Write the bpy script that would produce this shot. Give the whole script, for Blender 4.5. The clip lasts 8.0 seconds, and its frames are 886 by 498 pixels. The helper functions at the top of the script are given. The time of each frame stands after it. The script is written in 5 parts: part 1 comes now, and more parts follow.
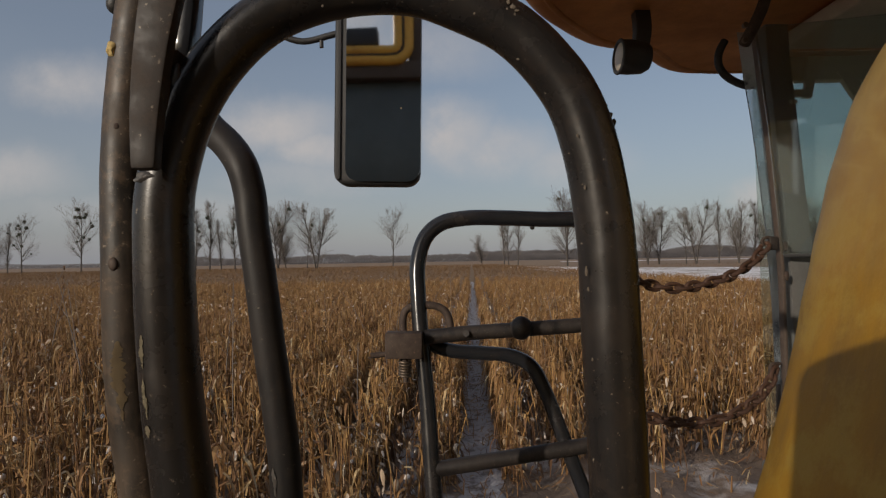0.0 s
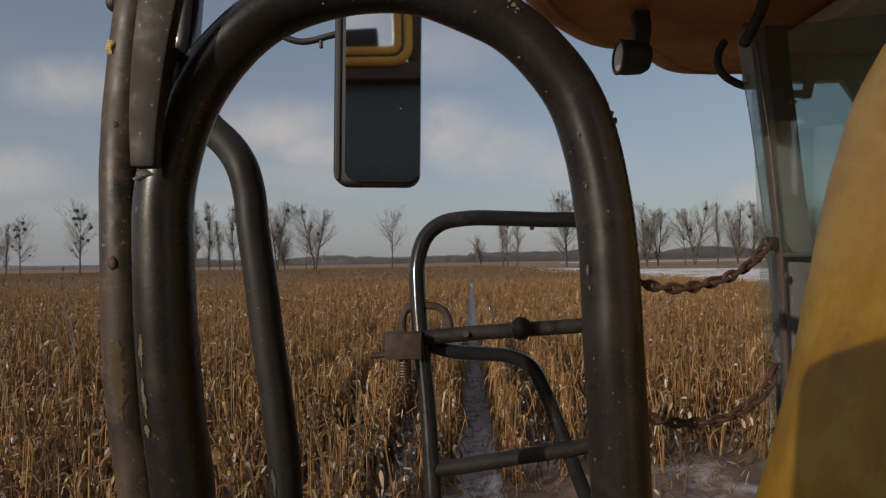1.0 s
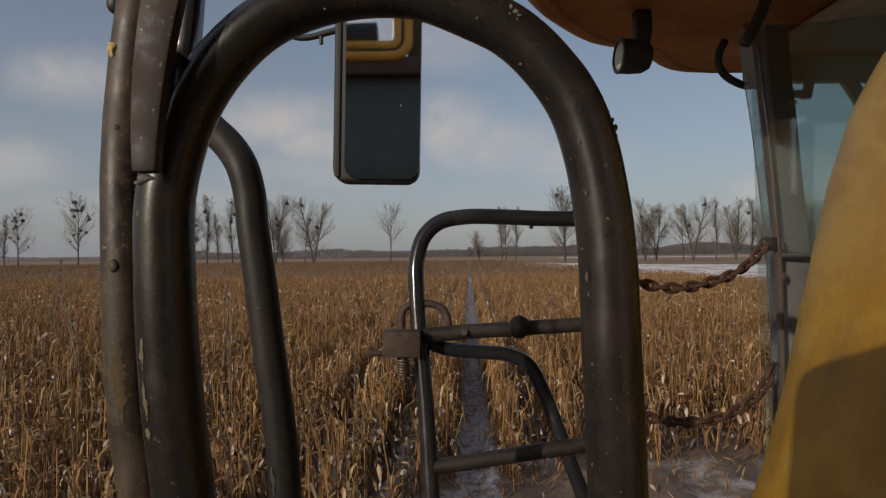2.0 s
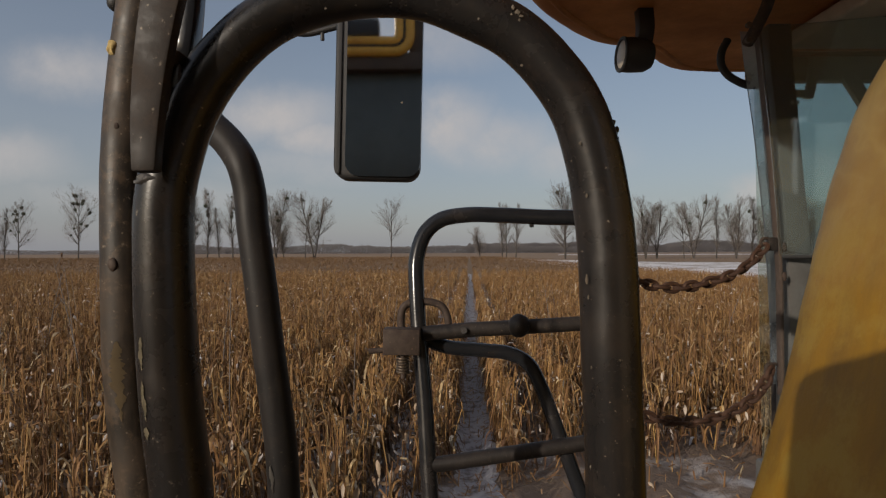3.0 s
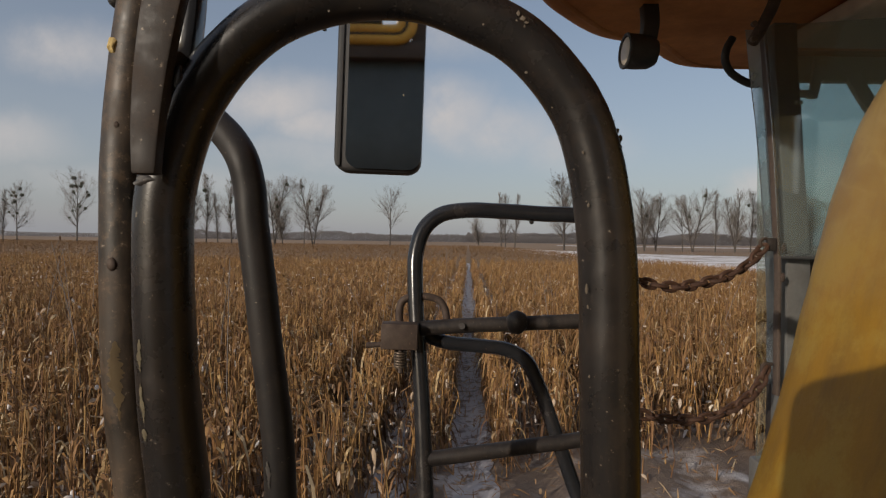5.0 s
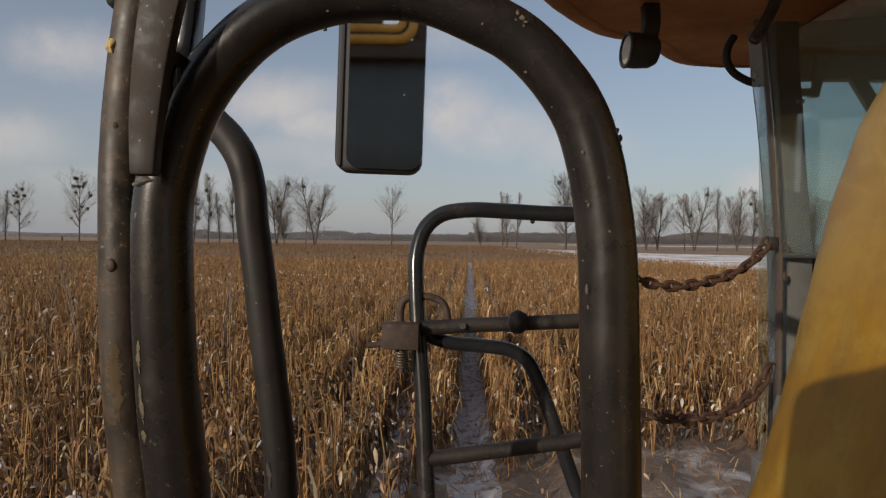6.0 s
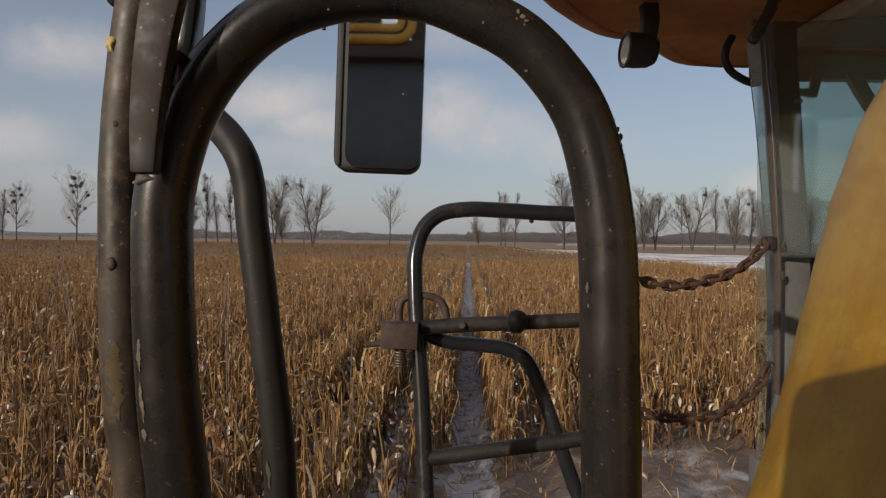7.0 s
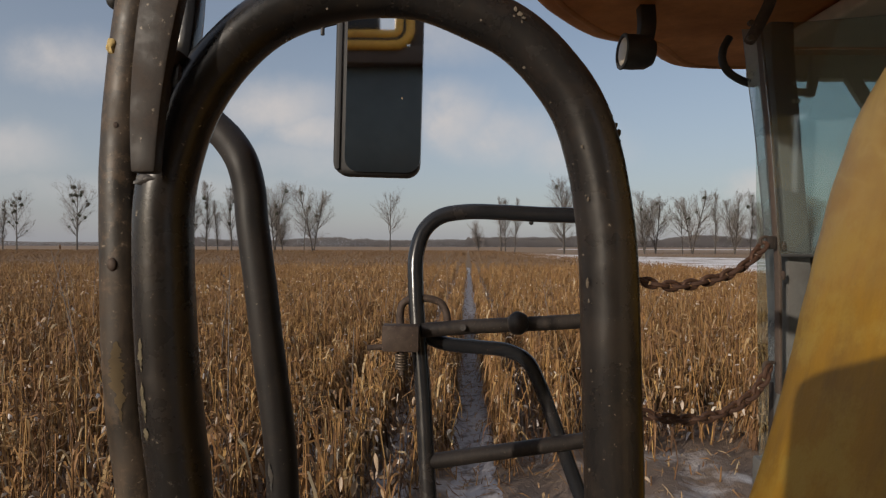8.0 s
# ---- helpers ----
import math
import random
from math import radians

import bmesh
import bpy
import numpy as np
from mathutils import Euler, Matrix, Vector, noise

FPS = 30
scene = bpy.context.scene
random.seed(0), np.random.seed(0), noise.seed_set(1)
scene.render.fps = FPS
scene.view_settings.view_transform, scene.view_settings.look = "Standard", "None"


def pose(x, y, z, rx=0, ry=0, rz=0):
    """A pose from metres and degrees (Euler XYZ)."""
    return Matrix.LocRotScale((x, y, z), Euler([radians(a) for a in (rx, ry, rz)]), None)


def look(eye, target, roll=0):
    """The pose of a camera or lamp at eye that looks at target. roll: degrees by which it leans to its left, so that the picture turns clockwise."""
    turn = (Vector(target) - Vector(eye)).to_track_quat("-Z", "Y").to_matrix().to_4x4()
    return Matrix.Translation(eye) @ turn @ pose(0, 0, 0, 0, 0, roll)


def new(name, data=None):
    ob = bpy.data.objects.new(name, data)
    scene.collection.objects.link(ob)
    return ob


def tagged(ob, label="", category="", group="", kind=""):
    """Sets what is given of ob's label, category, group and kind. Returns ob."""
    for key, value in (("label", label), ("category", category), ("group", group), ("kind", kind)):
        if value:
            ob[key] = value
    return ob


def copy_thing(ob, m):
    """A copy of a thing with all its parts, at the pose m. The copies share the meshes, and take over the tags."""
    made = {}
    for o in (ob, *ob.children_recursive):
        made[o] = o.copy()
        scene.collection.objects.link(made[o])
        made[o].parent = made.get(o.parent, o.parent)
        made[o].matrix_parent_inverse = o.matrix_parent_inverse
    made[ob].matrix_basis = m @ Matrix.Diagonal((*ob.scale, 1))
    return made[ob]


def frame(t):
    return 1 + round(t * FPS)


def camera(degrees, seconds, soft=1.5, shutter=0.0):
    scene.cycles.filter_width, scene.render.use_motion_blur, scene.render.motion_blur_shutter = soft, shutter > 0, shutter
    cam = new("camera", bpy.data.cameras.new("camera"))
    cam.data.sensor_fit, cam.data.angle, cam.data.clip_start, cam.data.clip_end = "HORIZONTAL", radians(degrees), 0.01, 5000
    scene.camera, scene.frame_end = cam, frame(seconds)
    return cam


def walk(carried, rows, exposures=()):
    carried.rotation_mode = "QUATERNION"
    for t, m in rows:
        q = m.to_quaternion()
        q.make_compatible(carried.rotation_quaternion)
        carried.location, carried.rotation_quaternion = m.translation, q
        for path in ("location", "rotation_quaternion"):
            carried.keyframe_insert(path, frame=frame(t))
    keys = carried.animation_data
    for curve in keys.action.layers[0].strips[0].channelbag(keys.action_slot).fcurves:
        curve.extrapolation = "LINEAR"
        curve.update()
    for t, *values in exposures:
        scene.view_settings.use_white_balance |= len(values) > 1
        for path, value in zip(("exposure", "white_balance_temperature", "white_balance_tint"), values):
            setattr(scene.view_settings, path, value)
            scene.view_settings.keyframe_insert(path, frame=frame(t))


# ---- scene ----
cam = camera(75.0, 8.0, soft=1.24)
ROWS = [
    (0, 0.0019, -0.0011, 2.1868, 0.1976, 1.0813, 0.9983),
    (0.5, 0.0015, -0.0012, 2.1855, 0.1846, 1.3194, 1.1274),
    (1, 0.0006, 0.0003, 2.1850, 0.1068, 1.2020, 1.0013),
    (1.5, -0.0003, -0.0020, 2.1889, 0.0094, 0.9280, 0.8504),
    (3, 0.0001, -0.0007, 2.1974, 0.0009, 0.2331, 0.2182),
    (3.5, 0.0004, -0.0011, 2.1994, 0.0675, 0.0886, 0.0749),
    (4, 0.0002, 0.0012, 2.2082, 0.0213, -0.7269, -0.5920),
    (4.5, -0.0016, -0.0001, 2.2102, -0.1368, -0.8604, -0.8089),
    (6, 0.0005, 0.0017, 2.2111, 0.0556, -0.9284, -0.6774),
    (6.5, -0.0007, 0.0003, 2.2081, -0.0966, -0.6946, -0.4039),
    (7, -0.0013, 0.0014, 2.2102, -0.1297, -0.9486, -0.7078),
    (7.5, -0.0014, 0.0016, 2.2085, -0.1594, -0.7247, -0.4629),
    (8, -0.0012, 0.0002, 2.2038, -0.1125, -0.3876, -0.1431),
]
walk(cam, [(t, pose(x, y, z, 90 + pitch, roll, yaw)) for t, x, y, z, yaw, pitch, roll in ROWS],
     exposures=[(0.0, 0.06), (1.5, 0.03), (3.0, 0.08), (3.5, 0.15), (4.0, 0.25), (4.5, 0.24), (6.0, 0.31), (8.0, 0.33)])

# ---- sky and sun ----
SUN_AZ, SUN_EL = 222.0, 17.0
world = bpy.data.worlds.new("winter_sky")
scene.world = world
world.use_nodes = True
wn, wl = world.node_tree.nodes, world.node_tree.links
wn.clear()


def wnode(kind, **values):
    n = wn.new(kind)
    for key, value in values.items():
        n.inputs[key].default_value = value
    return n


sky = wn.new("ShaderNodeTexSky")
sky.sky_type, sky.sun_disc = "NISHITA", False
sky.sun_elevation, sky.sun_rotation = radians(SUN_EL), radians(SUN_AZ)
sky.air_density, sky.dust_density, sky.ozone_density = 1.0, 1.8, 1.6
coord = wn.new("ShaderNodeTexCoord")
split = wn.new("ShaderNodeSeparateXYZ")
wl.new(coord.outputs["Generated"], split.inputs[0])
# clouds lie on a flat sheet high above: divide the direction by its height
lift = wn.new("ShaderNodeMath")
lift.operation = "ADD"
lift.inputs[1].default_value = 0.34
wl.new(split.outputs["Z"], lift.inputs[0])
over = []
for axis in "XY":
    d = wn.new("ShaderNodeMath")
    d.operation = "DIVIDE"
    wl.new(split.outputs[axis], d.inputs[0])
    wl.new(lift.outputs[0], d.inputs[1])
    over.append(d)
sheet = wn.new("ShaderNodeCombineXYZ")
wl.new(over[0].outputs[0], sheet.inputs["X"])
wl.new(over[1].outputs[0], sheet.inputs["Y"])
sheet.inputs["Z"].default_value = 23.6
puffs = wnode("ShaderNodeTexNoise", Scale=2.3, Detail=7.0, Roughness=0.52, Distortion=0.15)
wl.new(sheet.outputs[0], puffs.inputs["Vector"])
cover = wn.new("ShaderNodeValToRGB")
cover.color_ramp.elements[0].position, cover.color_ramp.elements[1].position = 0.5, 0.74
wl.new(puffs.outputs["Fac"], cover.inputs[0])
# haze thickens towards the horizon
haze = wn.new("ShaderNodeMapRange")
haze.inputs["From Min"].default_value, haze.inputs["From Max"].default_value = 0.0, 0.34
haze.inputs["To Min"].default_value, haze.inputs["To Max"].default_value = 0.66, 0.3
wl.new(split.outputs["Z"], haze.inputs["Value"])
hazy = wn.new("ShaderNodeMix")
hazy.data_type = "RGBA"
hazy.inputs["B"].default_value = (3.9, 3.97, 4.4, 1)
wl.new(haze.outputs[0], hazy.inputs["Factor"])
wl.new(sky.outputs[0], hazy.inputs["A"])
# ahead, the clouds are a few soft puffs: place and size as slopes across and up from straight ahead
PUFFS = [(-0.29, 0.24, 0.12, 0.05, 1.0), (-0.2, 0.2, 0.1, 0.045, 0.9), (0.02, 0.22, 0.07, 0.06, 1.0), (0.1, 0.19, 0.1, 0.05, 0.85), (0.2, 0.165, 0.12, 0.045, 0.6), (-0.22, 0.145, 0.16, 0.035, 0.45),
         (-0.64, 0.32, 0.12, 0.05, 0.8), (-0.74, 0.16, 0.09, 0.045, 0.7), (0.54, 0.105, 0.05, 0.03, 0.8), (0.0, 0.37, 0.12, 0.05, 0.5), (-0.5, 0.1, 0.3, 0.03, 0.35)]
ahead = wn.new("ShaderNodeMath")
ahead.operation = "MAXIMUM"
ahead.inputs[1].default_value = 0.05
wl.new(split.outputs["Y"], ahead.inputs[0])
slopes = wn.new("ShaderNodeCombineXYZ")
for axis, slot in (("X", "X"), ("Z", "Y")):
    d = wn.new("ShaderNodeMath")
    d.operation = "DIVIDE"
    wl.new(split.outputs[axis], d.inputs[0])
    wl.new(ahead.outputs[0], d.inputs[1])
    wl.new(d.outputs[0], slopes.inputs[slot])
ragged = wnode("ShaderNodeTexNoise", Scale=9.0, Detail=6.0, Roughness=0.6)
wl.new(slopes.outputs[0], ragged.inputs["Vector"])


def vmath(kind, a, b):
    v = wn.new("ShaderNodeVectorMath")
    v.operation = kind
    for k, x in enumerate((a, b)):
        if isinstance(x, tuple):
            v.inputs[k].default_value = x
        elif x is not None:
            wl.new(x, v.inputs[k])
    return v


frayed = vmath("MULTIPLY_ADD", ragged.outputs["Color"], (0.11, 0.07, 0.0))
wl.new(vmath("SUBTRACT", slopes.outputs[0], (0.055, 0.035, 0.0)).outputs[0], frayed.inputs[2])
total = None
for cu, cv, wide, tall, dense in PUFFS:
    off = vmath("MULTIPLY", vmath("SUBTRACT", frayed.outputs[0], (cu, cv, 0.0)).outputs[0], (1 / wide, 1 / tall, 0.0))
    near = wn.new("ShaderNodeMapRange")
    near.interpolation_type = "SMOOTHSTEP"
    for key, value in (("From Min", 1.5), ("From Max", 0.1), ("To Min", 0.0), ("To Max", dense)):
        near.inputs[key].default_value = value
    wl.new(vmath("LENGTH", off.outputs[0], None).outputs["Value"], near.inputs["Value"])
    if total is None:
        total = near.outputs[0]
    else:
        most = wn.new("ShaderNodeMath")
        most.operation = "MAXIMUM"
        wl.new(total, most.inputs[0])
        wl.new(near.outputs[0], most.inputs[1])
        total = most.outputs[0]
torn = wn.new("ShaderNodeMapRange")
for key, value in (("From Min", 0.25), ("From Max", 0.65), ("To Min", 0.35), ("To Max", 1.0)):
    torn.inputs[key].default_value = value
wl.new(ragged.outputs["Fac"], torn.inputs["Value"])
puffy = wn.new("ShaderNodeMath")
puffy.operation = "MULTIPLY"
wl.new(total, puffy.inputs[0])
wl.new(torn.outputs[0], puffy.inputs[1])
facing = wn.new("ShaderNodeMapRange")
facing.inputs["From Min"].default_value, facing.inputs["From Max"].default_value = 0.3, 0.6
wl.new(split.outputs["Y"], facing.inputs["Value"])
which = wn.new("ShaderNodeMix")
wl.new(facing.outputs[0], which.inputs["Factor"])
wl.new(cover.outputs[0], which.inputs["A"])
wl.new(puffy.outputs[0], which.inputs["B"])
thin = wn.new("ShaderNodeMath")
thin.operation = "MULTIPLY"
thin.inputs[1].default_value = 0.9
wl.new(which.outputs["Result"], thin.inputs[0])
clouded = wn.new("ShaderNodeMix")
clouded.data_type = "RGBA"
clouded.inputs["B"].default_value = (5.65, 5.25, 5.05, 1)
wl.new(thin.outputs[0], clouded.inputs["Factor"])
wl.new(hazy.outputs["Result"], clouded.inputs["A"])
back = wnode("ShaderNodeBackground", Strength=0.085)
wl.new(clouded.outputs["Result"], back.inputs["Color"])
wl.new(back.outputs[0], wn.new("ShaderNodeOutputWorld").inputs[0])

sun = new("sun", bpy.data.lights.new("sun", "SUN"))
sun.data.energy, sun.data.angle, sun.data.color = 2.3, radians(0.6), (1.0, 0.885, 0.75)
to_sun = Vector((math.sin(radians(SUN_AZ)) * math.cos(radians(SUN_EL)), math.cos(radians(SUN_AZ)) * math.cos(radians(SUN_EL)), math.sin(radians(SUN_EL))))
sun.matrix_world = look(to_sun * 50, (0, 0, 0))


# ---- materials ----
def material(name):
    m = bpy.data.materials.new(name)
    m.use_nodes = True
    nodes, links = m.node_tree.nodes, m.node_tree.links
    return m, nodes, links, nodes["Principled BSDF"]


def ramp(nodes, stops):
    r = nodes.new("ShaderNodeValToRGB")
    while len(r.color_ramp.elements) < len(stops):
        r.color_ramp.elements.new(0.5)
    for e, (p, c) in zip(r.color_ramp.elements, stops):
        e.position, e.color = p, (*c, 1)
    return r


def noise_of(nodes, links, scale, detail=4.0, rough=0.55, space="Object", stretch=None):
    c = nodes.new("ShaderNodeTexCoord")
    n = nodes.new("ShaderNodeTexNoise")
    n.inputs["Scale"].default_value, n.inputs["Detail"].default_value, n.inputs["Roughness"].default_value = scale, detail, rough
    if stretch:
        mp = nodes.new("ShaderNodeMapping")
        mp.inputs["Scale"].default_value = stretch
        links.new(c.outputs[space], mp.inputs[0])
        links.new(mp.outputs[0], n.inputs["Vector"])
    else:
        links.new(c.outputs[space], n.inputs["Vector"])
    return n


def mix(nodes, links, factor, a, b):
    x = nodes.new("ShaderNodeMix")
    x.data_type = "RGBA"
    for slot, v in (("A", a), ("B", b)):
        if isinstance(v, tuple):
            x.inputs[slot].default_value = (*v, 1)
        else:
            links.new(v, x.inputs[slot])
    if isinstance(factor, float):
        x.inputs["Factor"].default_value = factor
    else:
        links.new(factor, x.inputs["Factor"])
    return x.outputs["Result"]


def bump(nodes, links, shader, height, strength, distance):
    b = nodes.new("ShaderNodeBump")
    b.inputs["Strength"].default_value, b.inputs["Distance"].default_value = strength, distance
    links.new(height, b.inputs["Height"])
    links.new(b.outputs[0], shader.inputs["Normal"])


def worn_paint(name, paint, dirt, amount, rough=0.35, metal=0.0, speck=0.62, scale=9.0, specks=(0.22, 0.18, 0.135), shine=0.5, smear=0.0, relief=0.16, mottle=0.0):
    """Paint with broad dirt, fine dust and small splashes of mud."""
    m, n, l, s = material(name)
    broad = noise_of(n, l, scale, 6, 0.65)
    edge = ramp(n, [(max(0.0, 0.62 - amount), (0, 0, 0)), (min(1.0, 0.92 - amount * 0.6), (1, 1, 1))])
    l.new(broad.outputs["Fac"], edge.inputs[0])
    fine = noise_of(n, l, 240, 3, 0.6)
    spots = ramp(n, [(speck, (0, 0, 0)), (speck + 0.06, (1, 1, 1))])
    l.new(fine.outputs["Fac"], spots.inputs[0])
    tone = mix(n, l, noise_of(n, l, 45, 3).outputs["Fac"], tuple(c * 0.75 for c in paint), tuple(c * 1.25 for c in paint))
    col = mix(n, l, edge.outputs[0], tone, dirt)
    if smear:
        # upright scrapes and runs of grime
        runs = ramp(n, [(0.5, (0, 0, 0)), (0.68, (smear, smear, smear))])
        l.new(noise_of(n, l, 75, 5, 0.7, stretch=(1, 1, 0.16)).outputs["Fac"], runs.inputs[0])
        col = mix(n, l, runs.outputs[0], col, tuple(min(1, q * 1.7) for q in dirt))
        pale = ramp(n, [(0.64, (0, 0, 0)), (0.7, (smear * 0.6, smear * 0.6, smear * 0.6))])
        l.new(noise_of(n, l, 110, 6, 0.75, stretch=(1, 1, 0.45)).outputs["Fac"], pale.inputs[0])
        col = mix(n, l, pale.outputs[0], col, specks)
    if mottle:
        # caked blotches of dried mud in two sizes
        for size, low in ((38, 0.53), (120, 0.58)):
            cake = ramp(n, [(low, (0, 0, 0)), (low + 0.07, (mottle, mottle, mottle))])
            l.new(noise_of(n, l, size, 6, 0.72).outputs["Fac"], cake.inputs[0])
            col = mix(n, l, cake.outputs[0], col, tuple(q * 1.5 for q in dirt))
    col = mix(n, l, spots.outputs[0], col, specks)
    l.new(col, s.inputs["Base Color"])
    r = n.new("ShaderNodeMapRange")
    r.inputs["To Min"].default_value, r.inputs["To Max"].default_value = rough, min(1.0, rough + 0.4)
    l.new(edge.outputs[0], r.inputs["Value"])
    l.new(r.outputs[0], s.inputs["Roughness"])
    s.inputs["Metallic"].default_value = metal
    s.inputs["Specular IOR Level"].default_value = shine
    pits = mix(n, l, 0.5, fine.outputs["Fac"], noise_of(n, l, 55, 4, 0.6).outputs["Fac"])
    bump(n, l, s, pits, relief, 0.0015)
    return m


def moulded_yellow(name):
    """Faded yellow moulding: dusty, paler and creased towards its top, streaked with grime lower down."""
    m, n, l, s = material(name)
    c = n.new("ShaderNodeTexCoord")
    xyz = n.new("ShaderNodeSeparateXYZ")
    l.new(c.outputs["Object"], xyz.inputs[0])
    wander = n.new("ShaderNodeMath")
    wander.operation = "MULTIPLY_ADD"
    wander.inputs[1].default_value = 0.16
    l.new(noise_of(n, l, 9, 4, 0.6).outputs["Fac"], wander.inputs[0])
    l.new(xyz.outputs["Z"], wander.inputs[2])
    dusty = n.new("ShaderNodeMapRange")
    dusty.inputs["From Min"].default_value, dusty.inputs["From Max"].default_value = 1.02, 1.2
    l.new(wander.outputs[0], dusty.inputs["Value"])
    base = mix(n, l, noise_of(n, l, 5, 5, 0.6).outputs["Fac"], (0.225, 0.112, 0.007), (0.34, 0.183, 0.011))
    streak = ramp(n, [(0.46, (0, 0, 0)), (0.7, (0.75, 0.75, 0.75))])
    l.new(noise_of(n, l, 26, 5, 0.65, stretch=(1, 1, 0.13)).outputs["Fac"], streak.inputs[0])
    base = mix(n, l, streak.outputs[0], base, (0.17, 0.092, 0.014))
    blotch = ramp(n, [(0.5, (0, 0, 0)), (0.62, (0.6, 0.6, 0.6))])
    l.new(noise_of(n, l, 16, 6, 0.7).outputs["Fac"], blotch.inputs[0])
    base = mix(n, l, blotch.outputs[0], base, (0.34, 0.22, 0.035))
    fold = noise_of(n, l, 6, 3, 0.5, stretch=(1, 1, 1.7))
    fold.inputs["Distortion"].default_value = 1.4
    # pale crease highlights along the folds, put into the colour
    line = ramp(n, [(0.38, (0, 0, 0)), (0.49, (0.55, 0.55, 0.55)), (0.53, (0.3, 0.3, 0.3)), (0.64, (0, 0, 0))])
    l.new(fold.outputs["Fac"], line.inputs[0])
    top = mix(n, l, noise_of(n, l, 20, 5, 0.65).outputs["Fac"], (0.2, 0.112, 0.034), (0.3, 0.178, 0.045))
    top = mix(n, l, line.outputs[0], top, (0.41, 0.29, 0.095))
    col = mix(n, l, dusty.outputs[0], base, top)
    specks = ramp(n, [(0.7, (0, 0, 0)), (0.75, (0.7, 0.7, 0.7))])
    l.new(noise_of(n, l, 230, 3, 0.6).outputs["Fac"], specks.inputs[0])
    l.new(mix(n, l, specks.outputs[0], col, (0.2, 0.13, 0.05)), s.inputs["Base Color"])
    s.inputs["Roughness"].default_value = 0.5
    s.inputs["Specular IOR Level"].default_value = 0.4
    rough = n.new("ShaderNodeMath")
    rough.operation = "MULTIPLY_ADD"
    rough.inputs[1].default_value = 0.12
    l.new(noise_of(n, l, 60, 5, 0.65).outputs["Fac"], rough.inputs[0])
    bent = n.new("ShaderNodeMath")
    bent.operation = "MULTIPLY"
    l.new(fold.outputs["Fac"], bent.inputs[0])
    l.new(dusty.outputs[0], bent.inputs[1])
    l.new(bent.outputs[0], rough.inputs[2])
    bump(n, l, s, rough.outputs[0], 0.35, 0.012)
    return m


def simple(name, colour, rough=0.5, metal=0.0, vary=0.2, scale=30.0, relief=0.1):
    m, n, l, s = material(name)
    t = noise_of(n, l, scale, 5, 0.6)
    l.new(mix(n, l, t.outputs["Fac"], tuple(c * (1 - vary) for c in colour), tuple(min(1, c * (1 + vary)) for c in colour)), s.inputs["Base Color"])
    s.inputs["Roughness"].default_value, s.inputs["Metallic"].default_value = rough, metal
    if relief:
        bump(n, l, s, t.outputs["Fac"], relief, 0.003)
    return m


BLACK = worn_paint("black_rail_paint", (0.0165, 0.015, 0.0145), (0.038, 0.027, 0.02), 0.13, 0.27, speck=0.685, shine=0.5, smear=0.14, relief=0.12, mottle=0.16)
BLACK_DULL = worn_paint("dull_black_rail_paint", (0.018, 0.0165, 0.016), (0.034, 0.026, 0.021), 0.16, 0.46, speck=0.69, shine=0.32, smear=0.14, relief=0.14, mottle=0.22)
BLACK_GATE = worn_paint("black_gate_paint", (0.018, 0.019, 0.022), (0.05, 0.038, 0.03), 0.1, 0.17, speck=0.71)
POST = worn_paint("grimy_post_paint", (0.018, 0.0155, 0.013), (0.068, 0.046, 0.029), 0.3, 0.36, speck=0.66, scale=30, shine=0.45, smear=0.4, relief=0.18, mottle=0.65)
BRACKET = worn_paint("grimy_bracket_paint", (0.024, 0.019, 0.016), (0.041, 0.03, 0.024), 0.25, 0.52, speck=0.67, scale=38, shine=0.35, smear=0.25, relief=0.28, mottle=0.5)
RUST = worn_paint("rusty_steel", (0.078, 0.055, 0.041), (0.05, 0.035, 0.03), 0.3, 0.6, 0.3, speck=0.64, scale=40, specks=(0.2, 0.12, 0.08), mottle=0.4)
GRIT = worn_paint("muddy_bar_paint", (0.014, 0.012, 0.0115), (0.034, 0.025, 0.02), 0.25, 0.45, speck=0.68, scale=20, smear=0.35, relief=0.4, mottle=0.35)
CHAIN = worn_paint("rusty_chain_steel", (0.13, 0.066, 0.04), (0.06, 0.034, 0.025), 0.3, 0.5, 0.4, speck=0.64, scale=60, specks=(0.26, 0.15, 0.09), mottle=0.4)
TANK = worn_paint("bright_yellow_tank", (0.86, 0.47, 0.07), (0.6, 0.3, 0.06), 0.12, 0.4, speck=0.74, scale=5)
YELLOW = moulded_yellow("faded_yellow_moulding")
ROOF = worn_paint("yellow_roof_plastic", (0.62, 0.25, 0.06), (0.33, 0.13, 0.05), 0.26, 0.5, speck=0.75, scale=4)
FLAKE = simple("flaked_pale_paint", (0.24, 0.2, 0.13), 0.8, vary=0.35, scale=140, relief=0.3)
TAN = simple("bare_tan_primer", (0.18, 0.128, 0.066), 0.8, vary=0.3, scale=90)
DRIED = simple("dried_mud", (0.14, 0.115, 0.088), 0.9, vary=0.3, scale=150, relief=0.3)
FOAM = simple("yellow_sealant_foam", (0.5, 0.37, 0.15), 0.9, vary=0.3, scale=120, relief=0.6)
PLASTIC = simple("dull_black_plastic", (0.028, 0.027, 0.027), 0.55, vary=0.3, scale=60)
RUBBER = simple("rubber_hose", (0.025, 0.025, 0.026), 0.6, vary=0.3, scale=80)
SEAL = simple("brown_weathered_seal", (0.085, 0.061, 0.047), 0.75, vary=0.4, scale=70, relief=0.4)
